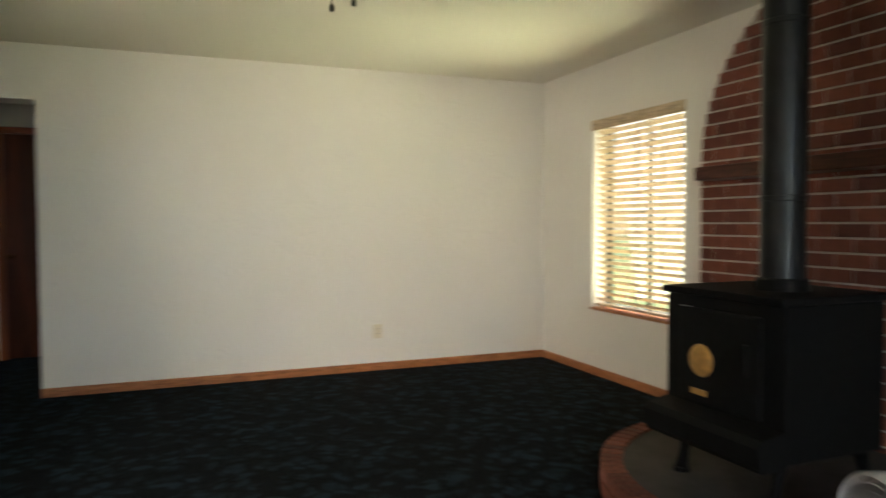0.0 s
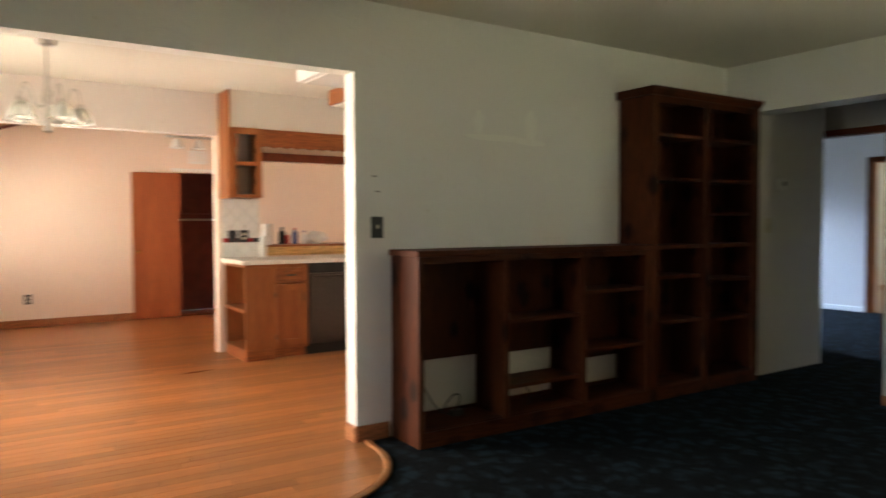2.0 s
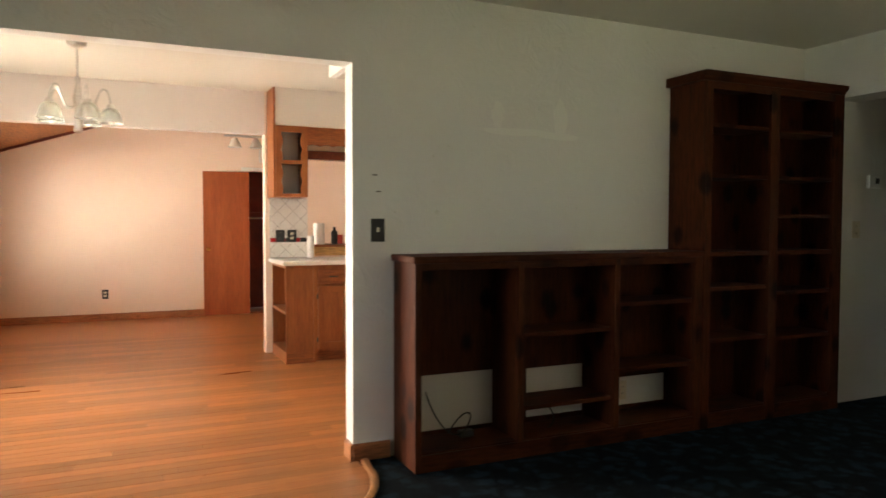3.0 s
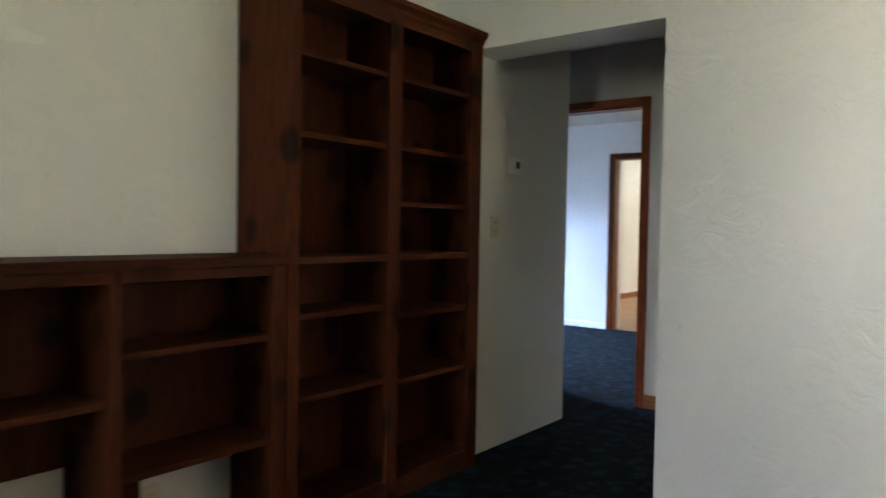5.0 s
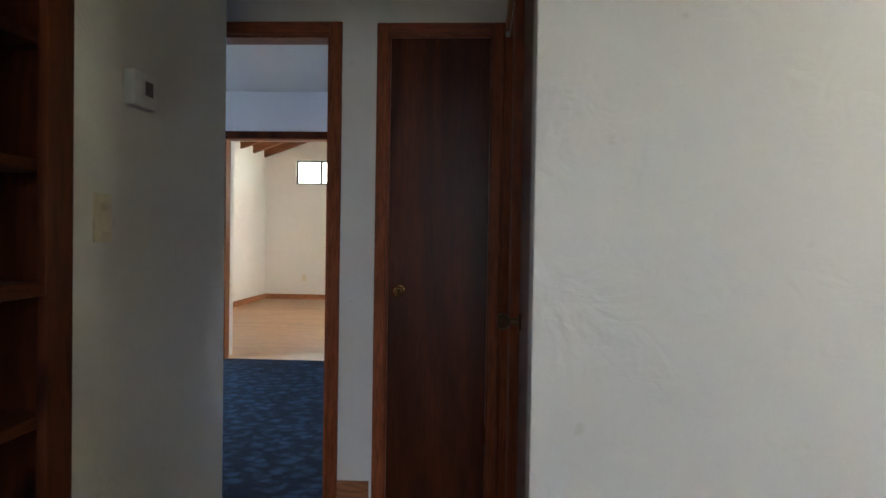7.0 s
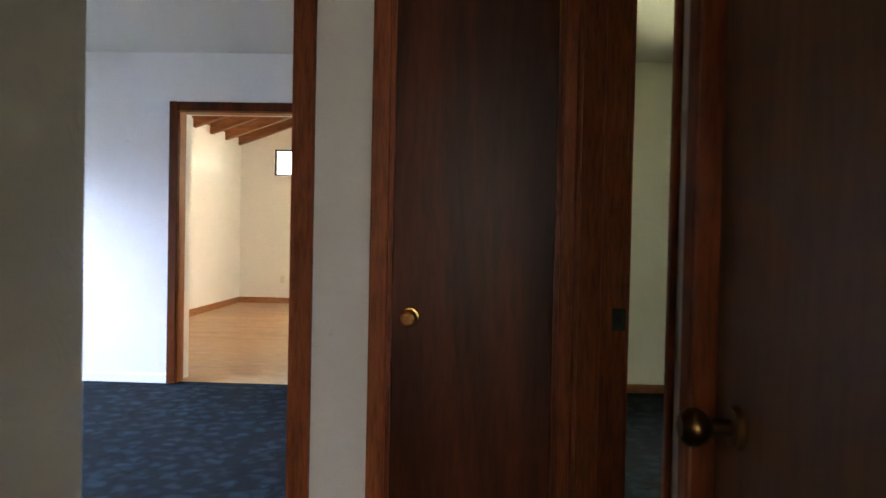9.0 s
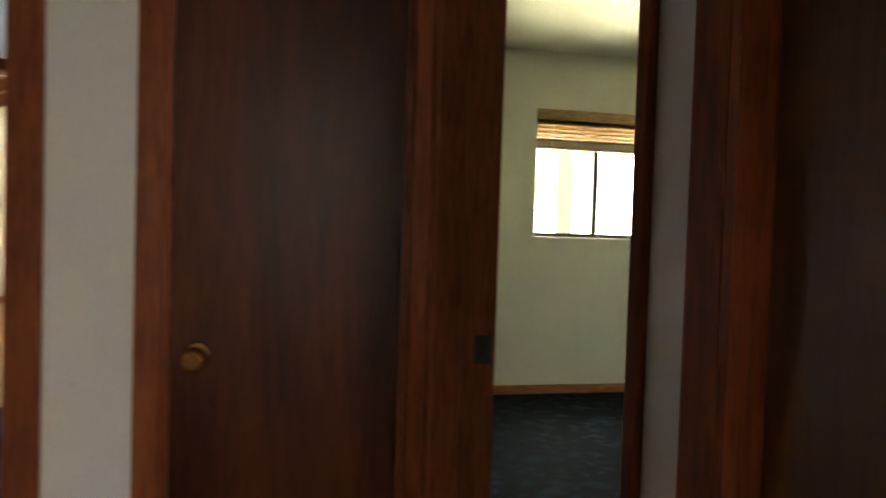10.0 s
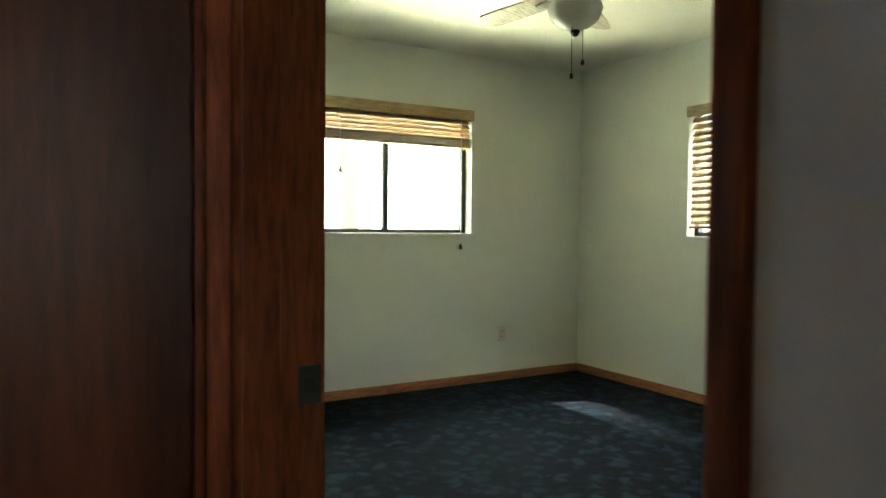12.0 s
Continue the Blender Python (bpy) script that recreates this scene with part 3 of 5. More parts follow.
# bedroom doorway in the hall's east wall
f4 = thing("door_frame_4", (0, 1.27, 0), "red-brown stained door frame with a dark strike plate", "door frame", kind="structure")
part("casing", box(-0.011, 0, 0.842, 0.862, 0, 2.07, 0.004), CASING_WOOD, f4)
part("head_casing", box(-0.018, 0, 0.862, 1.640, 2.024, 2.07, 0.005), BASE_Y, f4)
part("jamb", box(0.0015, 0.113, 0.846, 0.858, 0, 2.02), CASING_WOOD, f4)
part("jamb", box(0.042, 0.113, 1.684, 1.6985, 0, 2.02, 0.002), CASING_WOOD, f4)
part("door_stop", box(-0.0185, 0.0425, 1.650, 1.692, 0, 2.005, 0.004), CASING_WOOD, f4)
part("door_stop", box(0.042, 0.075, 0.858, 0.868, 0, 2.005, 0.003), CASING_WOOD, f4)
part("head_jamb", box(0.0015, 0.113, 0.859, 1.683, 2.005, 2.019), CASING_X, f4)
sp_ = part("strike_plate", box(0.078, 0.1145, 1.6815, 1.684, 0.895, 0.955, 0.001), BRONZE, f4, "dark bronze strike plate")
part("strike_hole", box(0.086, 0.104, 1.681, 1.6822, 0.912, 0.938), BLACK, sp_)
part("inner_casing", box(0.115, 0.128, 1.700, 1.755, 0, 2.07, 0.004), CASING_WOOD, f4)

# linen closet door
f5 = thing("door_frame_5", (0, 0.42, 0), "red-brown stained door frame around the closet", "door frame", kind="structure")
part("casing", box(-0.018, 0, 0.720, 0.764, 0, 2.07, 0.006), CASING_WOOD, f5)
part("jamb", box(-0.016, 0.112, 0.709, 0.7197, 0, 2.02), CASING_WOOD, f5)
part("jamb", box(0.002, 0.112, 0.123, 0.137, 0, 2.02), CASING_WOOD, f5)
part("door_stop", box(0.048, 0.062, 0.69, 0.7095, 0, 2.01), CASING_WOOD, f5)
part("head_casing", box(-0.018, 0, 0.123, 0.720, 2.02, 2.07, 0.005), BASE_Y, f5)
d = thing("door_2", (0.02, 0.42, 0), "closed dark brown flush door with aged knob", "door", kind="structure")
part("leaf", box(0.012, 0.047, 0.139, 0.7084, 0.012, 2.008, 0.002), LINEN_WOOD, d)
knob(d, (0.012, 0.635, 0.92), "x", -1, plain("tarnished_brass", (0.16, 0.09, 0.04), 0.35, 1.0, 0.3, 25), "round tarnished dark knob")

# wall plates
def plate(name, at, axis, sign, mat, label, category, kind_of="outlet", w=0.07, h=0.115):
    """A cover plate on a wall with its sockets or levers. axis: the wall's normal."""
    t = thing(name, at, label, category)
    x, y, z = at

    def slab(a, c, b, dd, d0, d1, bev=0.0):
        lo, hi = sorted((d0 * sign, d1 * sign))
        return box(x + lo, x + hi, y + a, y + c, z + b, z + dd, bev) if axis == "x" else box(x + a, x + c, y + lo, y + hi, z + b, z + dd, bev)

    part("cover_plate", slab(-w / 2, w / 2, -h / 2, h / 2, 0.0005, 0.006, 0.002), mat, t)
    if kind_of == "outlet":
        for dz in (-0.02, 0.02):
            s = part("socket", slab(-0.016, 0.016, dz - 0.013, dz + 0.013, 0.006, 0.008, 0.001), IVORY if mat is BLACK else mat, t)
            for da in (-0.006, 0.006):
                part("slot", slab(da - 0.0012, da + 0.0012, dz - 0.004, dz + 0.006, 0.008, 0.0085), BLACK, s)
    elif kind_of == "switch":
        part("toggle", slab(-0.005, 0.005, -0.008, 0.014, 0.006, 0.016, 0.001), IVORY, t)
    else:
        for dz in (-0.025, 0.025):
            part("toggle", slab(-0.012, 0.012, dz - 0.008, dz + 0.008, 0.006, 0.02, 0.003), mat, t)
    return t


plate("wall_outlet", (2.423, 0.0, 0.32), "y", -1, IVORY, "ivory duplex outlet on the off-white wall", "outlet")
plate("wall_outlet", (-1.2195, -1.555, 0.205), "x", 1, IVORY, "ivory outlet behind the bookcase cut-out", "outlet")
plate("light_switch", (-1.22, -3.137, 1.195), "x", 1, BLACK, "black toggle switch plate beside wide opening", "switch", "switch", 0.075, 0.12)
plate("light_switch", (-1.0, 0.258, 1.19), "x", 1, IVORY, "ivory twin switch plate in the hall", "switch", "twin", 0.075, 0.115)
plate("wall_outlet", (-7.4, -4.54, 0.33), "x", 1, BLACK, "dark duplex outlet on warm pink wall", "outlet")
plate("wall_outlet", (-3.25, 10.95, 0.38), "y", -1, IVORY, "ivory outlet low on the cream wall", "outlet")
plate("wall_outlet", (2.86, 5.07, 0.355), "y", -1, IVORY, "ivory outlet low on bedroom wall", "outlet")

t = thing("thermostat", (-1.0, 0.415, 1.52), "white wall thermostat with small dark display", "thermostat")
part("housing", box(-0.9995, -0.97, 0.352, 0.477, 1.475, 1.565, 0.006), WHITE, t)
part("display", box(-0.971, -0.9685, 0.412, 0.452, 1.508, 1.545, 0.001), BLACK, t, "dark display")
t = thing("smoke_detector", (-0.55, 0.75, H), "round white smoke detector on hall ceiling", "detector")
part("housing", lathe([(0.0, -0.035), (0.05, -0.035), (0.062, -0.022), (0.065, 0.0)], (-0.5, 0.62, H), 28), WHITE, t, soft=True)

# scars of filler on the living-room wall
FILLER = plaster("wall_filler", (0.84, 0.83, 0.755), 0.2, 0.25)
def filler_patch(y0, y1, z0, z1, seed):
    bm = bmesh.new()
    ring = []
    x = -1.2185 + 0.0006 * seed
    rnd = random.Random(seed)
    for i in range(22):
        a = 2 * math.pi * i / 22
        k = 0.8 + 0.35 * rnd.random()
        ring.append(bm.verts.new((x, (y0 + y1) / 2 + math.cos(a) * (y1 - y0) / 2 * k, (z0 + z1) / 2 + math.sin(a) * (z1 - z0) / 2 * k)))
    f = bm.faces.new(ring)
    g = bmesh.ops.extrude_face_region(bm, geom=[f])["geom"]
    bmesh.ops.translate(bm, verts=[v for v in g if isinstance(v, bmesh.types.BMVert)], vec=(-0.01, 0, 0))
    return bm
for i, (y0, y1, z0, z1) in enumerate(((-2.06, -1.97, 1.72, 1.95), (-2.47, -2.39, 1.76, 1.91), (-2.56, -1.98, 1.725, 1.765), (-2.16, -1.88, 1.71, 1.75))):
    whole("wall_filler_patch", filler_patch(y0, y1, z0, z1, i), FILLER, "glossy smear of filler on wall", "filler patch", "filler smears", "structure")
for y, z in ((-3.152, 1.48), (-3.132, 1.395)):
    whole("wall_scuff", box(-1.2195, -1.218, y - 0.014, y + 0.014, z - 0.004, z + 0.004), plain("scuff_grey", (0.25, 0.23, 0.2)), "small grey scuff on the wall", "scuff", "scuffs", "structure")


def window_x(name, x0, x1, y0, y1, z0, z1, mullion, mat=BRONZE):
    """Sliding window in a wall across y: dark frame, mullion, panes."""
    t = thing(name, ((x0 + x1) / 2, y0, z0), "dark bronze aluminium sliding window with clear panes", "window", kind="structure")
    f = part("window_frame", cells("y", y0, y1, x0, x1, z0, z1, [(x0 + 0.035, x1 - 0.035, z0 + 0.03, z1 - 0.03)]), mat, t)
    part("mullion", box(mullion - 0.02, mullion + 0.02, y0, y1 - 0.005, z0 + 0.03, z1 - 0.03, 0.002), mat, t)
    for a, b in ((x0 + 0.035, mullion - 0.02), (mullion + 0.02, x1 - 0.035)):
        p = part("pane", box(a, b, (y0 + y1) / 2 - 0.002, (y0 + y1) / 2 + 0.002, z0 + 0.03, z1 - 0.03), GLASS, t)
        p.visible_shadow = False
    return t


def window_y(name, y0, y1, x0, x1, z0, z1, mullion, mat=BRONZE):
    t = thing(name, (x0, (y0 + y1) / 2, z0), "dark bronze aluminium sliding window with clear panes", "window", kind="structure")
    part("window_frame", cells("x", x0, x1, y0, y1, z0, z1, [(y0 + 0.035, y1 - 0.035, z0 + 0.03, z1 - 0.03)]), mat, t)
    part("mullion", box(x0, x1 - 0.005, mullion - 0.02, mullion + 0.02, z0 + 0.03, z1 - 0.03, 0.002), mat, t)
    for a, b in ((y0 + 0.035, mullion - 0.02), (mullion + 0.02, y1 - 0.035)):
        p = part("pane", box((x0 + x1) / 2 - 0.002, (x0 + x1) / 2 + 0.002, a, b, z0 + 0.03, z1 - 0.03), GLASS, t)
        p.visible_shadow = False
    return t


def slats(parent, axis, a0, a1, c, zs, tilt, mat, w=0.05):
    """Blind slats as objects on one mesh; axis: the way they run, c: their place across."""
    half = (a1 - a0) / 2
    bm = bmesh.new()
    rows = []
    for u, h in ((-0.5, 0.0), (0.0, 0.0025), (0.5, 0.0)):
        rows.append([(s * half, u * w, h) for s in (-1, 1)])
    top = [[bm.verts.new(p) for p in r] for r in rows]
    low = [[bm.verts.new((p[0], p[1], p[2] - 0.0028)) for p in r] for r in rows]
    for q in (top, low):
        for i in range(2):
            bm.faces.new((q[i][0], q[i][1], q[i + 1][1], q[i + 1][0]))
    bm.faces.new((top[0][0], top[0][1], low[0][1], low[0][0]))
    bm.faces.new((top[2][0], top[2][1], low[2][1], low[2][0]))
    for s in (0, 1):
        bm.faces.new([top[0][s], top[1][s], top[2][s], low[2][s], low[1][s], low[0][s]])
    me = finish(bm, "slat", mat)
    for z in zs:
        ob = new("slat", me)
        ob.parent = parent
        ob.matrix_parent_inverse = parent.matrix_basis.inverted()
        ob.matrix_basis = pose((a0 + a1) / 2, c, z, tilt, 0, 0) if axis == "x" else pose(c, (a0 + a1) / 2, z, 0, 0, 90) @ pose(0, 0, 0, tilt, 0, 0)


# living-room window: recessed, wooden blind let down
window_y("window_1", -1.84, -0.78, 4.10, 4.14, 0.53, 2.0, -1.31)
part("window_sill", box(3.955, 4.10, -1.85, -0.77, 0.515, 0.535, 0.004), BASE_Y, bpy.data.objects["window_1"])
bl = thing("wooden_blind", (4.02, -1.31, 1.3), "honey wooden slat blind let down, sunlit", "blind")
part("valance", box(3.962, 3.985, -1.845, -0.775, 1.925, 2.005, 0.004), BLIND_Y, bl)
part("head_rail", box(3.99, 4.05, -1.83, -0.79, 1.945, 1.995, 0.002), BLIND_Y, bl)
slats(bl, "y", -1.83, -0.79, 4.02, [0.60 + 0.0485 * i for i in range(28)], 36, BLIND_Y)
part("bottom_rail", box(3.995, 4.045, -1.83, -0.79, 0.548, 0.568, 0.003), BLIND_Y, bl)
for y in (-1.6, -1.31, -1.02):
    part("ladder_tape", box(3.992, 3.994, y - 0.008, y + 0.008, 0.56, 1.95), BLIND_Y, bl)

# bedroom windows
window_x("window_2", 1.41, 2.57, 5.15, 5.19, 1.125, 2.025, 1.905)
part("window_sill", box(1.40, 2.58, 5.058, 5.15, 1.112, 1.127, 0.003), WHITE, bpy.data.objects["window_2"])
bl = thing("wooden_blind", (1.99, 5.1, 1.9), "pale wooden slat blind raised halfway, with cords", "blind")
part("valance", box(1.405, 2.575, 5.045, 5.062, 1.955, 2.03, 0.004), BLIND, bl)
part("head_rail", box(1.42, 2.56, 5.075, 5.13, 1.96, 2.015, 0.002), BLIND, bl)
slats(bl, "x", 1.42, 2.56, 5.10, [1.945, 1.915, 1.885, 1.855, 1.828], 42, BLIND)
slats(bl, "x", 1.42, 2.56, 5.10, [1.775 + 0.0048 * i for i in range(11)], 0, BLIND)
part("bottom_rail", box(1.42, 2.56, 5.075, 5.125, 1.752, 1.77, 0.003), BLIND, bl)
for x, z0 in ((2.47, 1.03), (1.52, 1.55)):
    c = part("pull_cord", tube((x, 5.055, z0), (x, 5.055, 1.95), 0.0022, n=8), WHITE, bl)
    part("tassel", lathe([(0.004, 0.02), (0.011, 0.0), (0.012, -0.02), (0.0, -0.022)], (x, 5.055, z0), 14), BRONZE, c, "dark cord tassel", True)
window_y("window_3", 2.87, 3.97, 3.70, 3.74, 1.12, 2.0, 3.42)
part("window_sill", box(3.608, 3.70, 2.86, 3.98, 1.108, 1.122, 0.003), WHITE, bpy.data.objects["window_3"])
bl = thing("wooden_blind", (3.66, 3.42, 1.6), "pale wooden slat blind let down with steeply tilted slats", "blind")
part("valance", box(3.602, 3.618, 2.865, 3.975, 1.93, 2.005, 0.004), BLIND_Y, bl)
part("head_rail", box(3.63, 3.68, 2.88, 3.96, 1.945, 1.995, 0.002), BLIND_Y, bl)
slats(bl, "y", 2.88, 3.96, 3.655, [1.225 + 0.046 * i for i in range(16)], -62, BLIND_Y)
part("bottom_rail", box(3.63, 3.68, 2.88, 3.96, 1.175, 1.193, 0.003), BLIND_Y, bl)

# small high window of the beamed room
window_x("window_4", -3.42, -2.55, 11.0, 11.04, 2.03, 2.45, -2.98)

# family-room window and blind
window_x("window_5", -6.85, -4.72, -5.82, -5.78, 0.45, 1.8, -5.8)
bl = thing("wooden_blind", (-5.8, -5.7, 1.1), "wooden slat blind let down, slats coloured white as if daylit", "blind")
part("valance", box(-6.86, -4.71, -5.702, -5.685, 1.74, 1.82, 0.004), BLIND, bl)
slats(bl, "x", -6.83, -4.74, -5.74, [0.52 + 0.0485 * i for i in range(25)], 22, BLIND_DAYLIT)
part("bottom_rail", box(-6.83, -4.74, -5.76, -5.715, 0.475, 0.493, 0.003), BLIND_DAYLIT, bl)
for x in (-6.5, -5.8, -5.1):
    part("ladder_tape", box(x - 0.006, x + 0.006, -5.713, -5.711, 0.49, 1.76), BLIND_DAYLIT, bl)
part("window_sill", box(-6.88, -4.69, -5.70, -5.66, 0.40, 0.45, 0.004), BASE_X, bpy.data.objects["window_5"])
# windows 6 to 9 are unseen, assumed as the way light enters
window_x("window_6", -4.0, -1.9, -5.82, -5.78, 0.25, 2.0, -2.95)
window_x("window_7", -0.4, 2.4, -7.52, -7.48, 0.7, 2.1, 1.0)
window_y("window_8", 2.4, 4.2, -4.82, -4.78, 0.75, 2.05, 3.3)
window_y("window_9", 7.2, 8.8, 0.05, 0.09, 1.2, 2.4, 8.0)

# glowing sheets added as the bright outdoors beyond north and east windows
BACKDROP_GLOW = emitter("glowing_backdrop_white", (0.93, 1.0, 0.80), 2.6)
whole("backdrop_north", box(-12, 12, 17.0, 17.05, -0.3, 9), BACKDROP_GLOW, "glowing sheet standing in for the bright outdoors", "backdrop", kind="structure")
whole("backdrop_east", box(18, 18.05, -12, 12, -0.3, 8), BACKDROP_GLOW, "glowing sheet standing in for the bright outdoors", "backdrop", kind="structure")
for x in (2.42,):
    t = thing("porch_post", (x, 7.0, -0.3), "pale painted porch post outside the window", "post")
    part("shaft", box(x - 0.07, x + 0.07, 6.95, 7.09, -0.3, 3.0, 0.01), POST_PAINT, t)

# ---------- stove corner ----------
def hearth_bricks():
    """Raised hearth with a bowed front: slate top, ring of bricks on edge."""
    cx, cy, r = 3.47, -3.38, 0.98
    t = thing("raised_hearth", (cx, cy, 0), "raised rounded hearth of red brick with grey slate top", "hearth")
    bm = bmesh.new()
    ring = []
    n = 40
    for i in range(n + 1):
        a = math.pi / 2 + math.pi * i / n
        ring.append((cx + (r - 0.1) * math.cos(a), cy + (r - 0.1) * math.sin(a)))
    ring += [(3.94, cy - (r - 0.1)), (3.94, cy + (r - 0.1))]
    part("slab", extrude_profile(ring, "z", 0.0, 0.118), SLATE, t, "grey slate infill")
    one = finish(add_box(bmesh.new(), -0.10, 0.0, -0.029, 0.029, 0.068, 0.128, 0.005), "brick", BRICK)
    two = finish(add_box(bmesh.new(), -0.10, 0.0, -0.10, 0.10, 0.0, 0.066, 0.005), "brick", BRICK)
    part("mortar_bed", extrude_profile([(cx + (r - 0.012) * math.cos(math.pi / 2 + math.pi * i / n), cy + (r - 0.012) * math.sin(math.pi / 2 + math.pi * i / n)) for i in range(n + 1)] + [(3.94, cy - r + 0.012), (3.94, cy + r - 0.012)], "z", 0.0, 0.115), MORTAR, t)
    k = int(math.pi * r / 0.068)
    for i in range(k):
        a = math.pi / 2 + math.pi * (i + 0.5) / k
        ob = new("brick", one)
        ob.parent, ob.matrix_parent_inverse = t, t.matrix_basis.inverted()
        ob.matrix_basis = Matrix.Translation((cx, cy, 0)) @ pose(0, 0, 0, 0, 0, math.degrees(a)) @ pose(r, 0, 0)
    k = int(math.pi * r / 0.212)
    for i in range(k):
        a = math.pi / 2 + math.pi * (i + 0.5) / k
        ob = new("brick", two)
        ob.parent, ob.matrix_parent_inverse = t, t.matrix_basis.inverted()
        ob.matrix_basis = Matrix.Translation((cx, cy, 0)) @ pose(0, 0, 0, 0, 0, math.degrees(a)) @ pose(r, 0, 0)
    return t


hearth_bricks()


def arch_edge(z):
    """Where the brick panel begins at this height: straight, then a curve inwards."""
    if z < 1.62:
        return -2.05
    k = min(1.0, (z - 1.62) / 1.05)
    return -2.05 - 1.35 * (1 - math.sqrt(max(0.0, 1 - k * k)))


def brick_panel():
    t = thing("brick_chimney_breast", (3.96, -3.4, 0), "red brick chimney breast with an arched top and pale joints", "chimney breast", kind="structure")
    pts = [(-4.75, 0.0), (-2.055, 0.0)] + [(arch_edge(1.62 + 0.82 * i / 14) - 0.005, 1.62 + 0.82 * i / 14) for i in range(14)] + [(arch_edge(2.435) - 0.005, 2.435), (-4.75, 2.435)]
    part("mortar_bed", extrude_profile(pts, "x", 3.93, 3.969), MORTAR, t)
    cache = {}
    z, row = 0.004, 0
    while z < 2.37:
        edge = min(arch_edge(z), arch_edge(z + 0.064))
        y = edge
        first = True
        while y > -3.95:
            length = 0.095 if (first and row % 2) else 0.2
            first = False
            if length not in cache:
                cache[length] = finish(box(-0.012, 0.0, -length, 0, 0, 0.064, 0.004), "brick", BRICK)
            ob = new("brick", cache[length])
            ob.parent, ob.matrix_parent_inverse = t, t.matrix_basis.inverted()
            ob.matrix_basis = Matrix.Translation((3.93 + 0.003 * random.random(), y, z))
            y -= length + 0.011
        z += 0.075
        row += 1
    return t


t = thing("mantel_shelf", (3.85, -3.3, 1.5), "dark stained thick wooden mantel shelf", "mantel")
part("beam", box(3.75, 3.929, -4.7, -2.18, 1.452, 1.53, 0.008), wood("dark_mantel", (0.11, 0.035, 0.018), (0.05, 0.016, 0.01), "y", 1.0, 0.45), t)


def wood_stove():
    x0, x1, y0, y1, zb, zt = 2.88, 3.42, -3.66, -3.02, 0.305, 0.93
    t = thing("wood_stove", (3.15, -3.34, 0.118), "black cast-iron wood stove with brass medallion on legs", "stove")
    part("firebox", box(x0 + 0.02, x1, y0 + 0.02, y1 - 0.02, zb, zt - 0.03, 0.012), IRON, t)
    part("top_plate", box(x0 - 0.02, x1 + 0.01, y0 - 0.01, y1 + 0.015, zt - 0.03, zt, 0.008), IRON, t)
    part("front_plate", box(x0, x0 + 0.021, y0, y1, zb + 0.02, zt - 0.03, 0.006), IRON, t)
    dr = part("stove_door", box(x0 - 0.022, x0, y0 + 0.10, y1 - 0.10, zb + 0.15, zt - 0.08, 0.012), IRON, t)
    part("medallion", lathe([(0.0, -0.03), (0.052, -0.03), (0.064, -0.026), (0.068, -0.02)], (x0 - 0.002, y1 - 0.235, 0.635), 30, "x"), MEDAL, dr, "round brass medallion", True)
    part("badge", box(x0 - 0.026, x0 - 0.021, y1 - 0.27, y1 - 0.18, 0.49, 0.515, 0.002), MEDAL, dr, "small brass badge")
    part("door_latch", tube((x0 - 0.04, y0 + 0.15, 0.62), (x0 - 0.04, y0 + 0.15, 0.74), 0.012, n=12), IRON, dr)
    part("paper_label", box(x0 - 0.0015, x0 + 0.0, y1 - 0.15, y1 - 0.09, 0.79, 0.85), WHITE, t, "small pale label")
    lip = [(x0 + 0.02, zb + 0.14), (x0 - 0.10, zb + 0.115), (x0 - 0.125, zb + 0.09), (x0 - 0.12, zb + 0.02), (x0 - 0.10, zb - 0.005), (x0 + 0.02, zb + 0.002)]
    part("ash_lip", extrude_profile(lip, "y", y0, y1), IRON, t)
    for x in (x0 + 0.06, x1 - 0.06):
        for y in (y0 + 0.07, y1 - 0.07):
            s = -1 if x < 3.1 else 1
            b = bmesh.new()
            add_tube(b, (x, y, zb), (x + 0.02 * s, y, 0.215), 0.032, 0.02, 14)
            add_tube(b, (x + 0.02 * s, y, 0.215), (x + 0.035 * s, y, 0.135), 0.02, 0.028, 14)
            add_tube(b, (x + 0.035 * s, y, 0.135), (x + 0.035 * s, y, 0.118), 0.034, 0.036, 14)
            part("leg", b, IRON, t, soft=True)
    p = part("flue_pipe", tube((3.14, -3.40, zt), (3.14, -3.40, H), 0.088, n=32), PIPE, t, "black steel flue pipe", True)
    part("flue_collar", lathe([(0.088, 0.05), (0.1, 0.045), (0.105, 0.0)], (3.14, -3.40, zt), 32), IRON, p, soft=True)
    for z in (1.30, 2.0):
        part("pipe_joint", lathe([(0.088, 0.012), (0.0915, 0.008), (0.0915, -0.008), (0.088, -0.012)], (3.14, -3.40, z), 32), PIPE, p, soft=True)
    part("ceiling_ring", lathe([(0.088, -0.02), (0.15, -0.012), (0.16, 0.0)], (3.14, -3.40, H - 0.001), 32), PIPE, p, soft=True)
    return t


wood_stove()


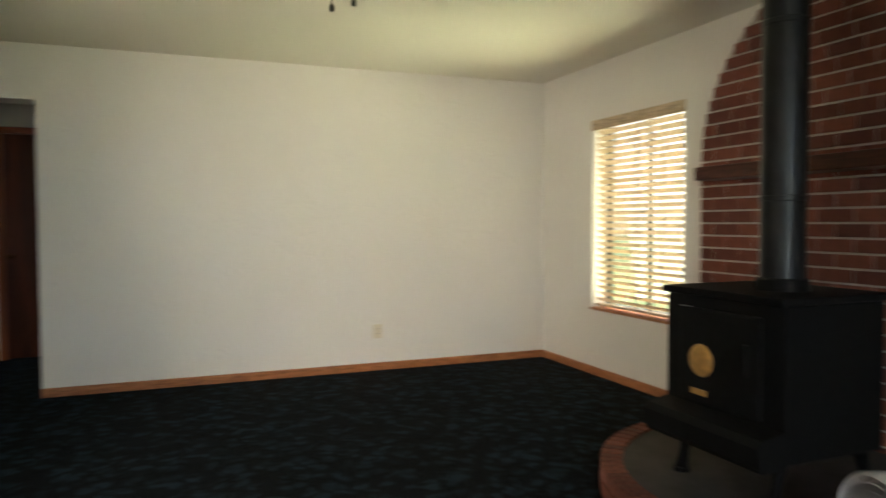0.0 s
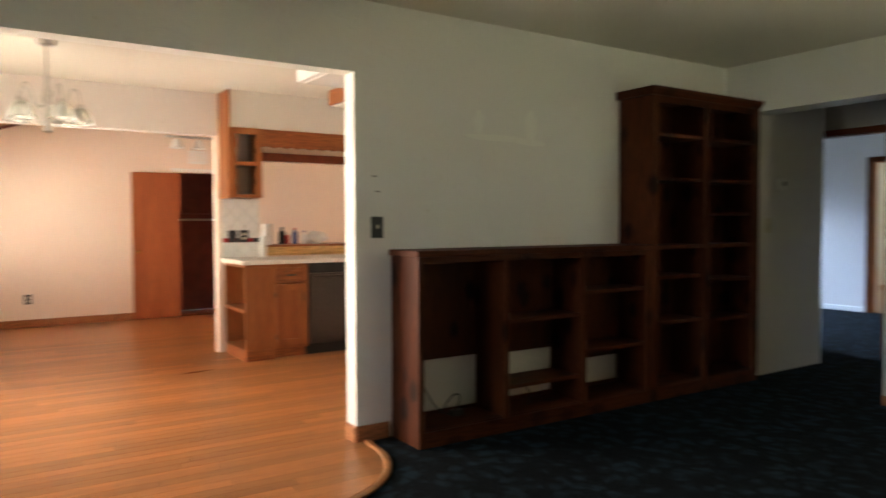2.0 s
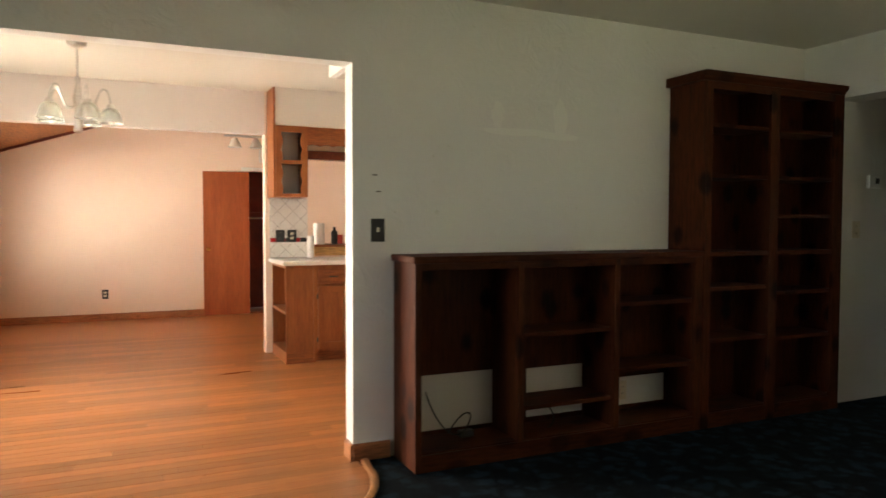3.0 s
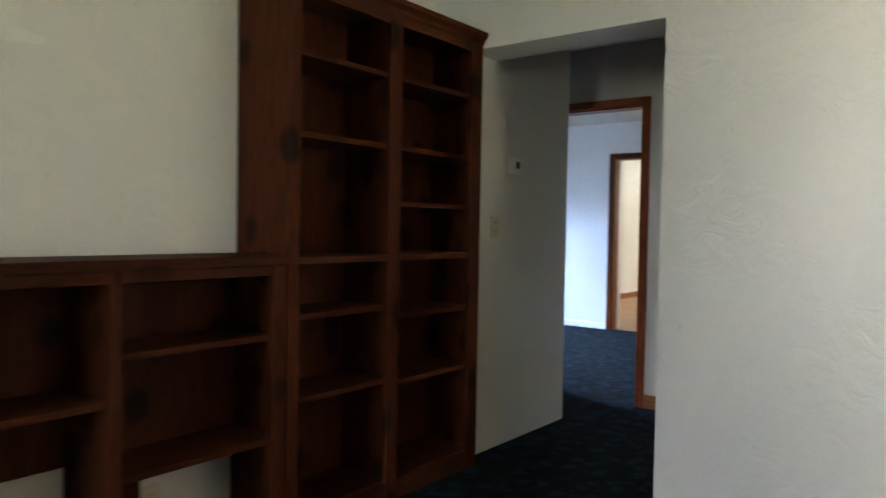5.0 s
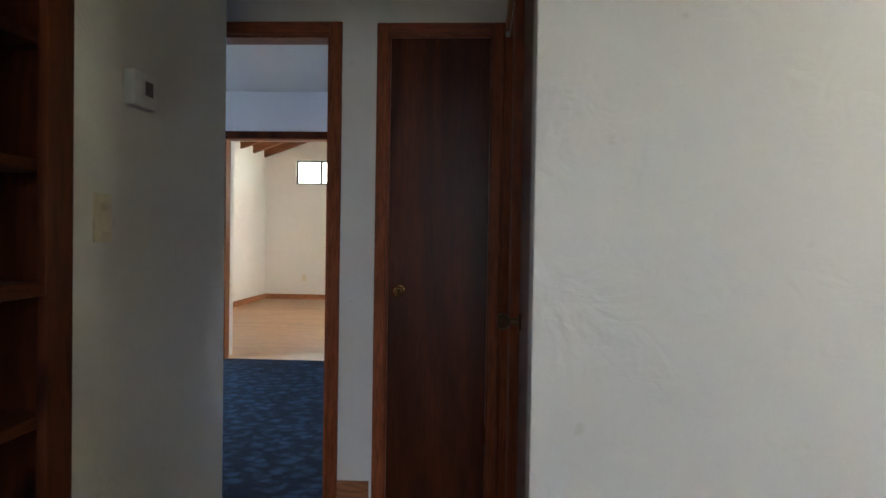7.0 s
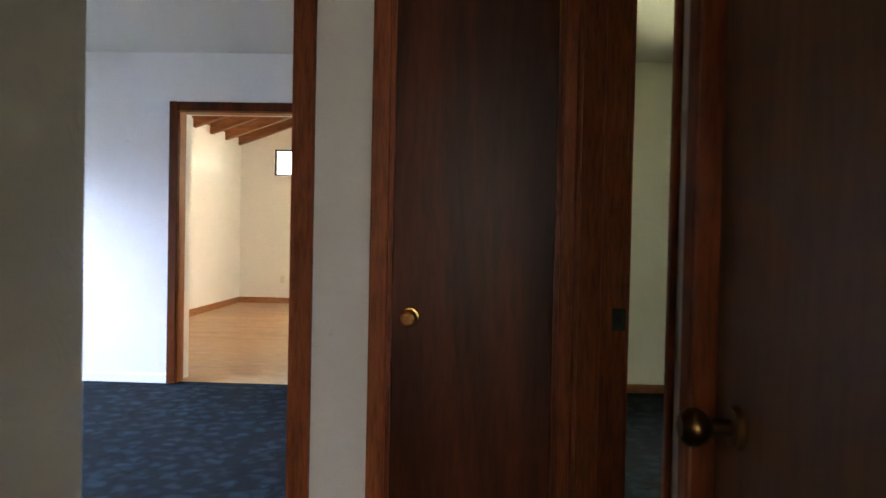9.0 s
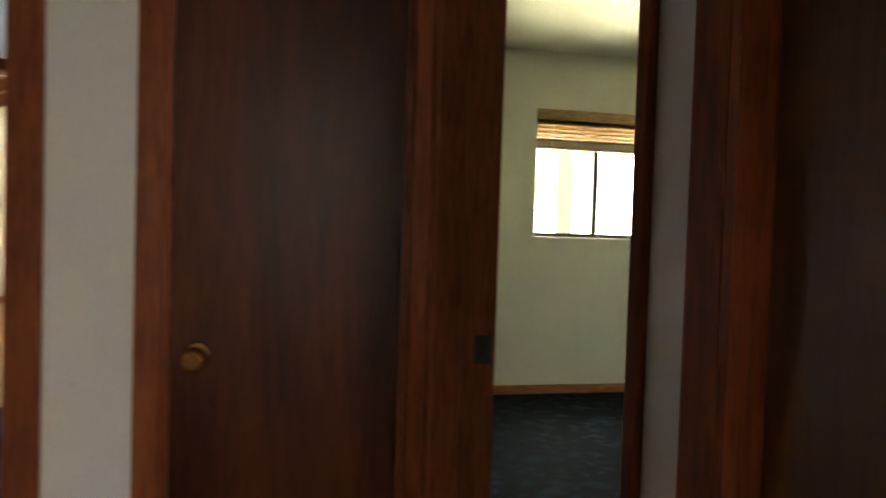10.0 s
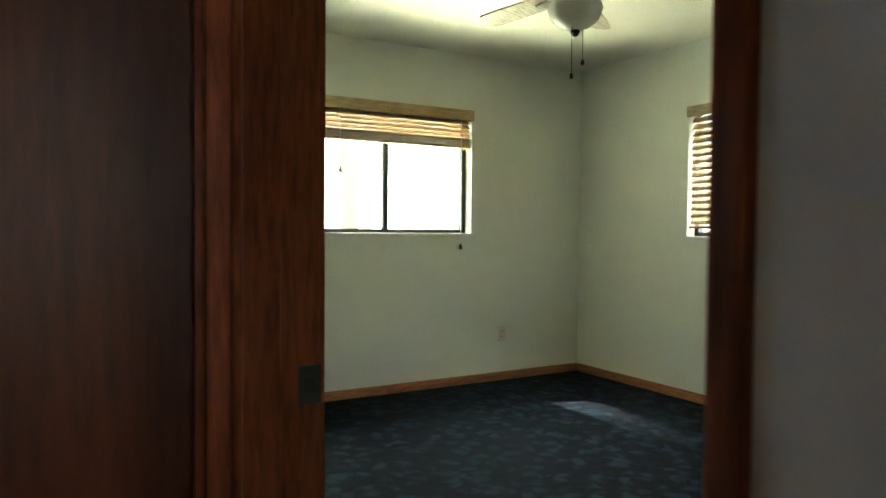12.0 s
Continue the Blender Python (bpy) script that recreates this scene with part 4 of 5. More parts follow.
def floor_fan():
    """Small white round fan lying against the stove side."""
    c = Vector((2.93, -3.98, 0.26))
    t = thing("small_fan", (c.x, c.y, 0.118), "small round white fan with wire grille", "fan")
    part("shell", lathe([(0.09, 0.1), (0.125, 0.08), (0.135, 0.0), (0.125, -0.02), (0.118, 0.0), (0.11, 0.07)], c, 30, "x"), WHITE, t, soft=True)
    part("hub", lathe([(0.0, -0.025), (0.03, -0.02), (0.034, 0.0)], c, 20, "x"), WHITE, t, soft=True)
    for r in (0.05, 0.075, 0.1):
        part("grille_ring", lathe([(r, -0.018), (r + 0.003, -0.021), (r + 0.003, -0.015), (r, -0.018)], c, 30, "x"), WHITE, t)
    for i in range(12):
        a = 2 * math.pi * i / 12
        u = Vector((0, math.cos(a), math.sin(a)))
        part("grille_wire", tube(c + u * 0.03 + Vector((-0.018, 0, 0)), c + u * 0.122 + Vector((-0.016, 0, 0)), 0.002, n=6), WHITE, t)
    part("foot", box(c.x - 0.06, c.x + 0.1, c.y - 0.09, c.y + 0.09, 0.118, 0.135, 0.006), WHITE, t)
    return t


floor_fan()


def ceiling_fan(at, drop, turn, label, blade_mat, chains=((0.03, -0.3), (-0.035, -0.37)), count=5):
    """Ceiling fan: canopy, rod, motor, five blades on brackets, glass bowl, two pull chains."""
    x, y = at
    t = thing("ceiling_fan", (x, y, H), label, "ceiling fan")
    z = H - drop
    part("canopy", lathe([(0.0, 0.0), (0.065, -0.002), (0.06, -0.04), (0.02, -0.055)], (x, y, H), 26), NICKEL, t, soft=True)
    part("down_rod", tube((x, y, H - 0.05), (x, y, z + 0.05), 0.012), NICKEL, t)
    part("motor", lathe([(0.02, 0.07), (0.09, 0.06), (0.115, 0.03), (0.115, -0.02), (0.09, -0.045), (0.07, -0.055)], (x, y, z), 30), NICKEL, t, soft=True)
    part("light_bowl", lathe([(0.12, -0.055), (0.125, -0.075), (0.11, -0.12), (0.07, -0.155), (0.02, -0.17), (0.0, -0.171)], (x, y, z), 32), FROST, t, "frosted glass bowl", True)
    part("finial", lathe([(0.02, -0.165), (0.022, -0.18), (0.012, -0.195), (0.0, -0.2)], (x, y, z), 18), BRONZE, t, soft=True)
    for i in range(count):
        a = turn + 360 / count * i
        m = Matrix.Translation((x, y, z + 0.005)) @ pose(0, 0, 0, 0, 0, a)
        b = bmesh.new()
        prof = [(0.17, -0.045), (0.25, -0.058), (0.5, -0.065), (0.6, -0.06), (0.635, -0.03), (0.635, 0.03), (0.6, 0.06), (0.5, 0.065), (0.25, 0.058), (0.17, 0.045)]
        lo = [b.verts.new((u, v, -0.004 + v * 0.2)) for u, v in prof]
        hi = [b.verts.new((u, v, 0.004 + v * 0.2)) for u, v in prof]
        n = len(prof)
        b.faces.new(lo)
        b.faces.new(hi)
        for k in range(n):
            b.faces.new((lo[k], lo[(k + 1) % n], hi[(k + 1) % n], hi[k]))
        bmesh.ops.transform(b, matrix=m, verts=b.verts)
        bl_ = part("blade", b, blade_mat, t)
        b = add_box(bmesh.new(), 0.09, 0.24, -0.018, 0.018, -0.014, -0.006, 0.002)
        bmesh.ops.transform(b, matrix=m, verts=b.verts)
        part("bracket", b, NICKEL, bl_)
    for dx, dz in chains:
        c = part("pull_chain", tube((x + dx, y - 0.02, z - 0.15), (x + dx, y - 0.02, z + dz), 0.0018, n=6), BRONZE, t)
        part("chain_bob", lathe([(0.004, 0.0), (0.009, -0.012), (0.008, -0.025), (0.0, -0.028)], (x + dx, y - 0.02, z + dz), 12), BRONZE, c, soft=True)
    return t


BLADE = wood("pale_fan_blade", (0.62, 0.55, 0.42), (0.5, 0.43, 0.32), "x", 1.0, 0.4)
ceiling_fan((1.88, 3.14), 0.2, 97, "pale ceiling fan with a frosted glass bowl", BLADE, count=6)
ceiling_fan((1.42, -3.05), 0.2, 40, "dark ceiling fan with a frosted glass bowl", DOOR_WOOD, ((0.03, -0.235), (-0.05, -0.262)))

# cords left in the low bookcase
def cord(points, r=0.004):
    cu = bpy.data.curves.new("cord", "CURVE")
    cu.dimensions, cu.bevel_depth, cu.bevel_resolution = "3D", r, 2
    sp = cu.splines.new("NURBS")
    sp.points.add(len(points) - 1)
    for p, q in zip(sp.points, points):
        p.co = (*q, 1)
    sp.use_endpoint_u, sp.order_u = True, 4
    cu.materials.append(CORD)
    return cu
for i, pts in enumerate((
    [(-1.19, -2.88, 0.33), (-1.16, -2.86, 0.24), (-1.12, -2.80, 0.12), (-1.08, -2.72, 0.098), (-1.10, -2.66, 0.16), (-1.14, -2.62, 0.22), (-1.15, -2.70, 0.2), (-1.12, -2.78, 0.11)],
    [(-1.19, -2.20, 0.21), (-1.15, -2.18, 0.22), (-1.10, -2.14, 0.2), (-1.08, -2.12, 0.11), (-1.04, -2.2, 0.098)])):
    tagged(new("loose_cord", cord(pts)), "loose black cable lying on the bookcase floor", "cable")
bp = thing("power_adapter", (-1.1, -2.68, 0.09), "small black power adapter lying in the bookcase", "adapter")
part("case", box(-1.13, -1.08, -2.72, -2.64, 0.0905, 0.125, 0.006), BLACK, bp)

# ---------- dining, kitchen, family room ----------
def chandelier():
    x, y = -3.12, -4.60
    t = thing("chandelier", (x, y, H), "brushed nickel chandelier with five clear ribbed glass shades", "chandelier")
    part("canopy", lathe([(0.0, 0.0), (0.065, -0.001), (0.055, -0.03), (0.01, -0.04)], (x, y, H), 24), NICKEL, t, soft=True)
    part("rod", tube((x, y, 2.2), (x, y, H - 0.03), 0.006), NICKEL, t)
    part("stem", lathe([(0.0, 2.22), (0.02, 2.2), (0.012, 2.16), (0.022, 2.12), (0.03, 2.06), (0.022, 1.98), (0.03, 1.94), (0.024, 1.87), (0.03, 1.84), (0.0, 1.825)], (x, y, 0), 22), NICKEL, t, soft=True)
    for i in range(5):
        a = radians(20 + 72 * i)
        u = Vector((math.cos(a), math.sin(a), 0))
        c = Vector((x, y, 0))
        cu = bpy.data.curves.new("arm", "CURVE")
        cu.dimensions, cu.bevel_depth, cu.bevel_resolution = "3D", 0.007, 3
        sp = cu.splines.new("NURBS")
        pts = [(0.02, 2.01), (0.08, 1.98), (0.115, 2.06), (0.145, 2.145), (0.195, 2.12), (0.2, 2.04)]
        sp.points.add(len(pts) - 1)
        for p, (r, h) in zip(sp.points, pts):
            p.co = (*(c + u * r + Vector((0, 0, h))), 1)
        sp.use_endpoint_u, sp.order_u = True, 3
        cu.materials.append(NICKEL)
        arm = new("arm", cu)
        arm.parent, arm.matrix_parent_inverse = t, t.matrix_basis.inverted()
        part("socket_cup", lathe([(0.0, 2.04), (0.02, 2.035), (0.028, 2.01), (0.024, 1.99)], c + u * 0.2, 18), NICKEL, arm, soft=True)
        part("shade", lathe([(0.026, 2.01), (0.05, 1.995), (0.066, 1.965), (0.074, 1.93), (0.086, 1.908), (0.083, 1.907), (0.071, 1.929), (0.063, 1.963), (0.046, 1.991), (0.024, 2.006)], c + u * 0.2, 26), SHADE_GLASS, arm, "clear ribbed glass bell shade", True)
        part("bulb", lathe([(0.0, 1.90), (0.025, 1.915), (0.03, 1.94), (0.015, 1.98), (0.012, 1.995)], c + u * 0.2, 16), FROST, arm, "white bulb", True)
    return t


chandelier()


def base_cabinet():
    t = thing("base_cabinet", (-4.1, -2.75, 0), "oak base cabinet with open end shelves, drawer and door", "cabinet")
    xb, xf = -4.448, -3.82
    part("back", box(xb, xb + 0.02, -3.06, -2.48, 0.0, 0.855), OAK, t)
    part("body", box(xb + 0.02, xf - 0.02, -2.80, -2.48, 0.09, 0.855), OAK, t)
    part("end_partition", box(xb + 0.02, xf, -2.825, -2.801, 0.0, 0.855, 0.002), OAK, t)
    for z0, z1 in ((0.0, 0.10), (0.43, 0.455), (0.83, 0.855)):
        part("end_shelf", box(xb + 0.02, xf - 0.003, -3.065, -2.826, z0, z1, 0.003), OAK_Y, t)
    part("face_panel", box(xf - 0.02, xf, -3.065, -2.826, 0.1, 0.83, 0.003), OAK, t)
    part("kick_board", box(xf - 0.09, xf - 0.07, -2.80, -2.48, 0.0, 0.09), OAK_Y, t)
    for y0, y1 in ((-2.82, -2.785), (-2.515, -2.48)):
        part("face_stile", box(xf - 0.019, xf + 0.001, y0, y1, 0.09, 0.855, 0.002), OAK, t)
    dr = part("drawer_front", box(xf, xf + 0.02, -2.785, -2.515, 0.69, 0.82, 0.007), OAK_Y, t)
    part("panel", box(xf + 0.02, xf + 0.024, -2.76, -2.54, 0.715, 0.795, 0.003), OAK_Y, dr)
    part("pull", tube((xf + 0.036, -2.69, 0.755), (xf + 0.036, -2.61, 0.755), 0.006, n=10), BRONZE, dr)
    do = part("cabinet_door", cells("x", xf, xf + 0.02, -2.785, -2.515, 0.12, 0.67, [(-2.735, -2.565, 0.175, 0.615)]), OAK, t)
    part("panel", box(xf + 0.003, xf + 0.014, -2.735, -2.565, 0.175, 0.615, 0.004), OAK, do)
    part("pull", tube((xf + 0.036, -2.535, 0.52), (xf + 0.036, -2.535, 0.6), 0.006, n=10), BRONZE, do)
    for z in (0.2, 0.58):
        part("hinge", box(xf + 0.0, xf + 0.012, -2.797, -2.785, z - 0.02, z + 0.02, 0.002), BRONZE, do)
    return t


base_cabinet()
t = thing("dishwasher", (-4.1, -2.1, 0), "stainless steel dishwasher with black control strip", "dishwasher")
part("body", box(-4.44, -3.84, -2.475, -1.82, 0.1, 0.85), BLACK, t)
part("door", box(-3.84, -3.805, -2.47, -1.825, 0.11, 0.76, 0.006), STEEL, t)
part("control_panel", box(-3.84, -3.803, -2.47, -1.825, 0.765, 0.85, 0.004), BLACK, t)
part("handle", tube((-3.77, -2.44, 0.735), (-3.77, -1.86, 0.735), 0.011), STEEL, t)
part("kick_plate", box(-3.92, -3.90, -2.475, -1.82, 0.0, 0.1), BLACK, t)
t = thing("base_cabinet", (-4.1, -1.0, 0), "oak base cabinet beside dishwasher", "cabinet")
part("body", box(-4.44, -3.82, -1.81, -0.13, 0.0, 0.855), OAK, t)
for y in (-1.78, -1.22, -0.67):
    part("cabinet_door", box(-3.82, -3.8, y, y + 0.5, 0.12, 0.67, 0.007), OAK, t)
    part("drawer_front", box(-3.82, -3.8, y, y + 0.5, 0.69, 0.82, 0.007), OAK_Y, t)
whole("worktop", box(-4.449, -3.785, -3.095, -0.13, 0.857, 0.895, 0.006), COUNTER, "pale laminate worktop with eased edge", "worktop")


def wall_cabinet():
    t = thing("wall_cabinet", (-4.3, -2.93, 1.46), "oak open-front wall cabinet with scalloped frame", "cabinet")
    xb, xf = -4.448, -4.15
    part("end_panel", box(xb, xf + 0.005, -3.10, -3.081, 1.455, 2.438, 0.003), OAK, t, "tall oak end panel reaching the ceiling")
    part("side_panel", box(xb, xf, -2.81, -2.792, 1.46, 2.098, 0.002), OAK, t)
    part("back", box(xb, xb + 0.01, -3.08, -2.81, 1.46, 2.098), WALL_COOL, t)
    for z in (1.46, 1.765, 2.08):
        part("shelf", box(xb + 0.01, xf - 0.01, -3.08, -2.81, z, z + 0.018, 0.002), OAK_Y, t)
    # face frame whose inner edges are scalloped
    bm = bmesh.new()
    for y0, y1, s in ((-3.081, -3.035, 1), (-2.84, -2.792, -1)):
        pts = []
        inner, outer = (y1, y0) if s > 0 else (y0, y1)
        pts += [(outer, 1.46), (outer, 2.098)]
        for i in range(25):
            z = 2.098 - (2.098 - 1.46) * i / 24
            pts.append((inner + s * 0.02 * abs(math.sin((z - 1.46) * 22)), z))
        b2 = extrude_profile(pts, "x", xf, xf + 0.018)
        me = finish(b2, "tmp", OAK)
        bm.from_mesh(me)
        bpy.data.meshes.remove(me)
    add_box(bm, xf, xf + 0.018, -3.035, -2.84, 1.46, 1.49)
    add_box(bm, xf, xf + 0.018, -3.035, -2.84, 1.755, 1.79)
    add_box(bm, xf, xf + 0.018, -3.035, -2.84, 2.04, 2.098)
    part("face_frame", bm, OAK, t, "scalloped oak face frame")
    return t


wall_cabinet()
# scalloped valance across the pass-through
pts = [(-2.79, 2.098), (-2.79, 1.93)]
for i in range(1, 80):
    y = -2.79 + 1.6 * i / 80
    pts.append((y, 1.925 + 0.014 * abs(math.sin((y + 2.79) * 26))))
pts += [(-1.19, 1.93), (-1.19, 2.098)]
t = thing("valance_board", (-4.16, -2.0, 2.0), "oak valance board with a scalloped lower edge", "valance")
part("board", extrude_profile(pts, "x", -4.17, -4.15), OAK_Y, t)
part("ledge", box(-4.449, -4.43, -2.74, -1.08, 1.832, 1.912, 0.003), CASING_X, t)

t = thing("ceiling_light_box", (-2.58, -2.4, H), "boxed fluorescent ceiling light with cream underside", "ceiling light")
part("frame", cells("y", -2.94, -1.75, -2.87, -2.3, 2.295, 2.438, []), WHITE, t)
part("diffuser", box(-2.84, -2.33, -2.90, -1.79, 2.286, 2.295, 0.003), FROST, t)

t = thing("ceiling_light_box", (-3.5, -1.7, H), "boxed ceiling light with an oak frame", "ceiling light", "kitchen ceiling lights")
part("frame", box(-3.75, -3.25, -2.29, -1.2, 2.30, 2.438, 0.004), OAK_Y, t, "honey oak frame")
part("diffuser", box(-3.72, -3.28, -2.26, -1.23, 2.288, 2.30, 0.003), FROST, t)

# things on the raised ledge behind the pass-through
t = thing("breakfast_bar", (-4.85, -1.9, 0), "honey oak raised bar ledge behind the pass-through", "bar")
part("panel", box(-5.05, -4.58, -2.70, -0.9, 0.0, 0.985, 0.004), wood("honey_bar", (0.80, 0.50, 0.20), (0.68, 0.38, 0.13), "y", 1.2, 0.35), t)
part("top", box(-5.1, -4.575, -2.74, -0.88, 0.985, 1.005, 0.005), OAK_Y, t)
for y in (-2.36, -2.22, -2.1):
    part("knob", lathe([(0.0, 0.018), (0.01, 0.014), (0.006, 0.0)], (-4.58, y, 0.9), 12, "x"), BRONZE, t)


def bottle(at, r, h, mat, capmat, label):
    t = thing("bottle", at, label, "bottle", "bottles on the ledge")
    x, y, z = at
    part("body", lathe([(0.0, 0.0), (r * 0.95, 0.002), (r, 0.01), (r, h * 0.6), (r * 0.85, h * 0.72), (r * 0.35, h * 0.82), (r * 0.33, h * 0.9)], at, 18), mat, t, soft=True)
    part("cap", lathe([(r * 0.42, h * 0.88), (r * 0.42, h * 0.98), (0.0, h)], at, 14), capmat, t, soft=True)
    return t


t = thing("paper_towel_roll", (-4.8, -2.52, 1.005), "white paper towel roll standing on the ledge", "paper roll")
part("roll", lathe([(0.02, 0.0), (0.055, 0.0), (0.057, 0.1), (0.055, 0.215), (0.02, 0.215)], (-4.8, -2.52, 1.005), 26), WHITE, t, soft=True)
t = thing("white_canister", (-4.36, -2.715, 0.895), "white upright canister on the worktop", "canister")
part("body", lathe([(0.0, 0.0), (0.032, 0.0), (0.034, 0.01), (0.034, 0.19), (0.028, 0.205), (0.0, 0.207)], (-4.36, -2.715, 0.896), 22), WHITE, t, soft=True)
BLUE = plain("blue_plastic", (0.03, 0.06, 0.25), 0.3)
REDP = plain("red_box_card", (0.45, 0.03, 0.02), 0.5)
bottle((-4.8, -2.36, 1.005), 0.034, 0.18, BLACK, BLACK, "dark squeeze bottle on the ledge")
bottle((-4.85, -2.20, 1.005), 0.03, 0.17, BLUE, REDP, "blue and red spray bottle on the ledge")
bottle((-4.78, -2.12, 1.005), 0.03, 0.14, WHITE, BLUE, "white bottle with a blue cap")
t = thing("small_carton", (-4.9, -2.28, 1.005), "small red cardboard carton on the ledge", "carton")
part("box", box(-4.93, -4.87, -2.33, -2.25, 1.0055, 1.1, 0.003), REDP, t)
t = thing("plastic_bag", (-4.8, -1.98, 1.005), "crumpled white plastic bag on the ledge", "bag")
b = bmesh.new()
bmesh.ops.create_icosphere(b, subdivisions=3, radius=1, matrix=Matrix.Translation((-4.8, -1.98, 1.07)) @ Matrix.Diagonal((0.09, 0.11, 0.07, 1)))
for v in b.verts:
    v.co += (v.co - Vector((-4.8, -1.98, 1.07))) * 0.35 * noise.noise(v.co * 22)
    v.co.z = max(v.co.z, 1.0055)
part("sack", b, WHITE, t, soft=True)

# closet on the family room's far wall
t = thing("door_3", (-7.36, -3.08, 0), "open red-brown flush closet door against the wall", "door", kind="structure")
b = box(-0.018, 0.018, -0.58, 0.0, 0.012, 1.885, 0.002)
bmesh.ops.transform(b, matrix=Matrix.Translation((-7.35, -2.80, 0)) @ pose(0, 0, 0, 0, 0, -5), verts=b.verts)
part("leaf", b, wood("red_door_veneer", (0.42, 0.12, 0.04), (0.30, 0.075, 0.026), "z", 1.0, 0.35, grain=0.4), t)
knob(t, (-7.355, -3.32, 0.87), "x", 1)
t = thing("closet_recess", (-7.7, -2.45, 0), "dark red closet recess with shelf and rail", "closet", kind="structure")
part("back", box(-8.1, -8.06, -2.9, -2.0, 0, 2.1), CLOSET_RED, t)
part("side", box(-8.06, -7.55, -2.86, -2.81, 0, 2.1), CLOSET_RED, t)
part("side", box(-8.06, -7.55, -2.08, -2.03, 0, 2.1), CLOSET_RED, t)
part("lid", box(-8.1, -7.55, -2.9, -2.0, 2.1, 2.14), CLOSET_RED, t)
part("bottom", box(-8.1, -7.551, -2.9, -2.0, -0.06, -0.005), OAK, t)
part("shelf", box(-8.05, -7.7, -2.81, -2.08, 1.36, 1.38), CLOSET_RED, t)
part("rail", tube((-7.8, -2.81, 1.28), (-7.8, -2.08, 1.28), 0.014, n=12), NICKEL, t)
part("head_trim", box(-7.4, -7.385, -2.89, -2.05, 1.9, 1.95, 0.003), WHITE, t, "white painted head trim")
t = thing("wall_vent", (-7.39, -2.55, 2.1), "small white slatted wall vent", "vent")
part("frame", cells("x", -7.399, -7.39, -2.66, -2.44, 2.02, 2.19, [(-2.64, -2.46, 2.04, 2.17)]), WHITE, t)
for i in range(6):
    part("slat", box(-7.398, -7.392, -2.64, -2.46, 2.045 + 0.021 * i, 2.057 + 0.021 * i), WHITE, t)

t = thing("bar_light", (-5.5, -3.15, 2.15), "nickel bar ceiling light with glass bell shades", "ceiling light")
part("bar", box(-5.52, -5.48, -3.35, -2.7, 2.13, 2.15, 0.004), NICKEL, t)
part("rod", tube((-5.5, -2.95, 2.15), (-5.5, -2.95, 2.95), 0.008), NICKEL, t)
for y in (-3.24, -3.02, -2.8):
    part("shade", lathe([(0.02, 2.12), (0.035, 2.10), (0.06, 2.04), (0.075, 2.02), (0.07, 2.022), (0.03, 2.09), (0.016, 2.115)], (-5.5, y, 0), 22), FROST, t, "frosted glass bell shade", True)

# ---------- pieces: planks, tiles, boards, bricks ----------
def on(parent, name, me, m):
    ob = new(name, me)
    ob.parent = parent
    ob.matrix_parent_inverse = parent.matrix_basis.inverted()
    ob.matrix_basis = m
    return ob


# diagonal tiles behind the worktop
t = thing("tile_backsplash", (-4.44, -2.9, 0.9), "white diagonal ceramic tile backsplash with red and black border", "backsplash", kind="structure")
part("grout", box(-4.4495, -4.444, -3.08, -2.722, 0.896, 1.455), GROUT, t)


def clip_diamond(cy, cz, r, lo, hi, zl, zh):
    """A square stood on its corner, cut to a window."""
    poly = [(cy - r, cz), (cy, cz - r), (cy + r, cz), (cy, cz + r)]
    for axis, lim, sgn in ((0, lo, 1), (0, hi, -1), (1, zl, 1), (1, zh, -1)):
        out = []
        for i, p in enumerate(poly):
            q = poly[(i + 1) % len(poly)]
            a, b = (p[axis] - lim) * sgn, (q[axis] - lim) * sgn
            if a >= 0:
                out.append(p)
            if a * b < 0:
                k = a / (a - b)
                out.append((p[0] + (q[0] - p[0]) * k, p[1] + (q[1] - p[1]) * k))
        poly = out
        if len(poly) < 3:
            return []
    return poly


for zl, zh in ((0.9, 1.04), (1.085, 1.452)):
    for i in range(-1, 5):
        for j in range(-1, 9):
            cy = -3.08 + 0.145 * i + (0.0725 if j % 2 else 0)
            cz = 0.9 + 0.0725 * j
            poly = clip_diamond(cy, cz, 0.0695, -3.078, -2.724, zl, zh)
            if len(poly) >= 3 and max(p[0] for p in poly) - min(p[0] for p in poly) > 0.012:
                part("tile", extrude_profile(poly, "x", -4.444, -4.439), TILE, t)
for i in range(5):
    part("tile", box(-4.444, -4.438, -3.076 + 0.071 * i, -3.008 + 0.071 * i, 1.044, 1.081, 0.002), BLACK if i in (2, 4) else RED_TILE, t, "border tile")
for y in (-2.985, -2.875):
    plate("wall_outlet", (-4.438, y, 1.10), "x", 1, BLACK, "black plate on the tiled backsplash", "outlet", "outlet" if y > -2.9 else "twin", 0.085, 0.115)

brick_panel()


def plank_mesh(w, length, mat, axis):
    b = box(-w / 2, w / 2, 0, length, -0.012, 0, 0.0012) if axis == "y" else box(0, length, -w / 2, w / 2, -0.012, 0, 0.0012)
    return finish(b, "plank", mat)


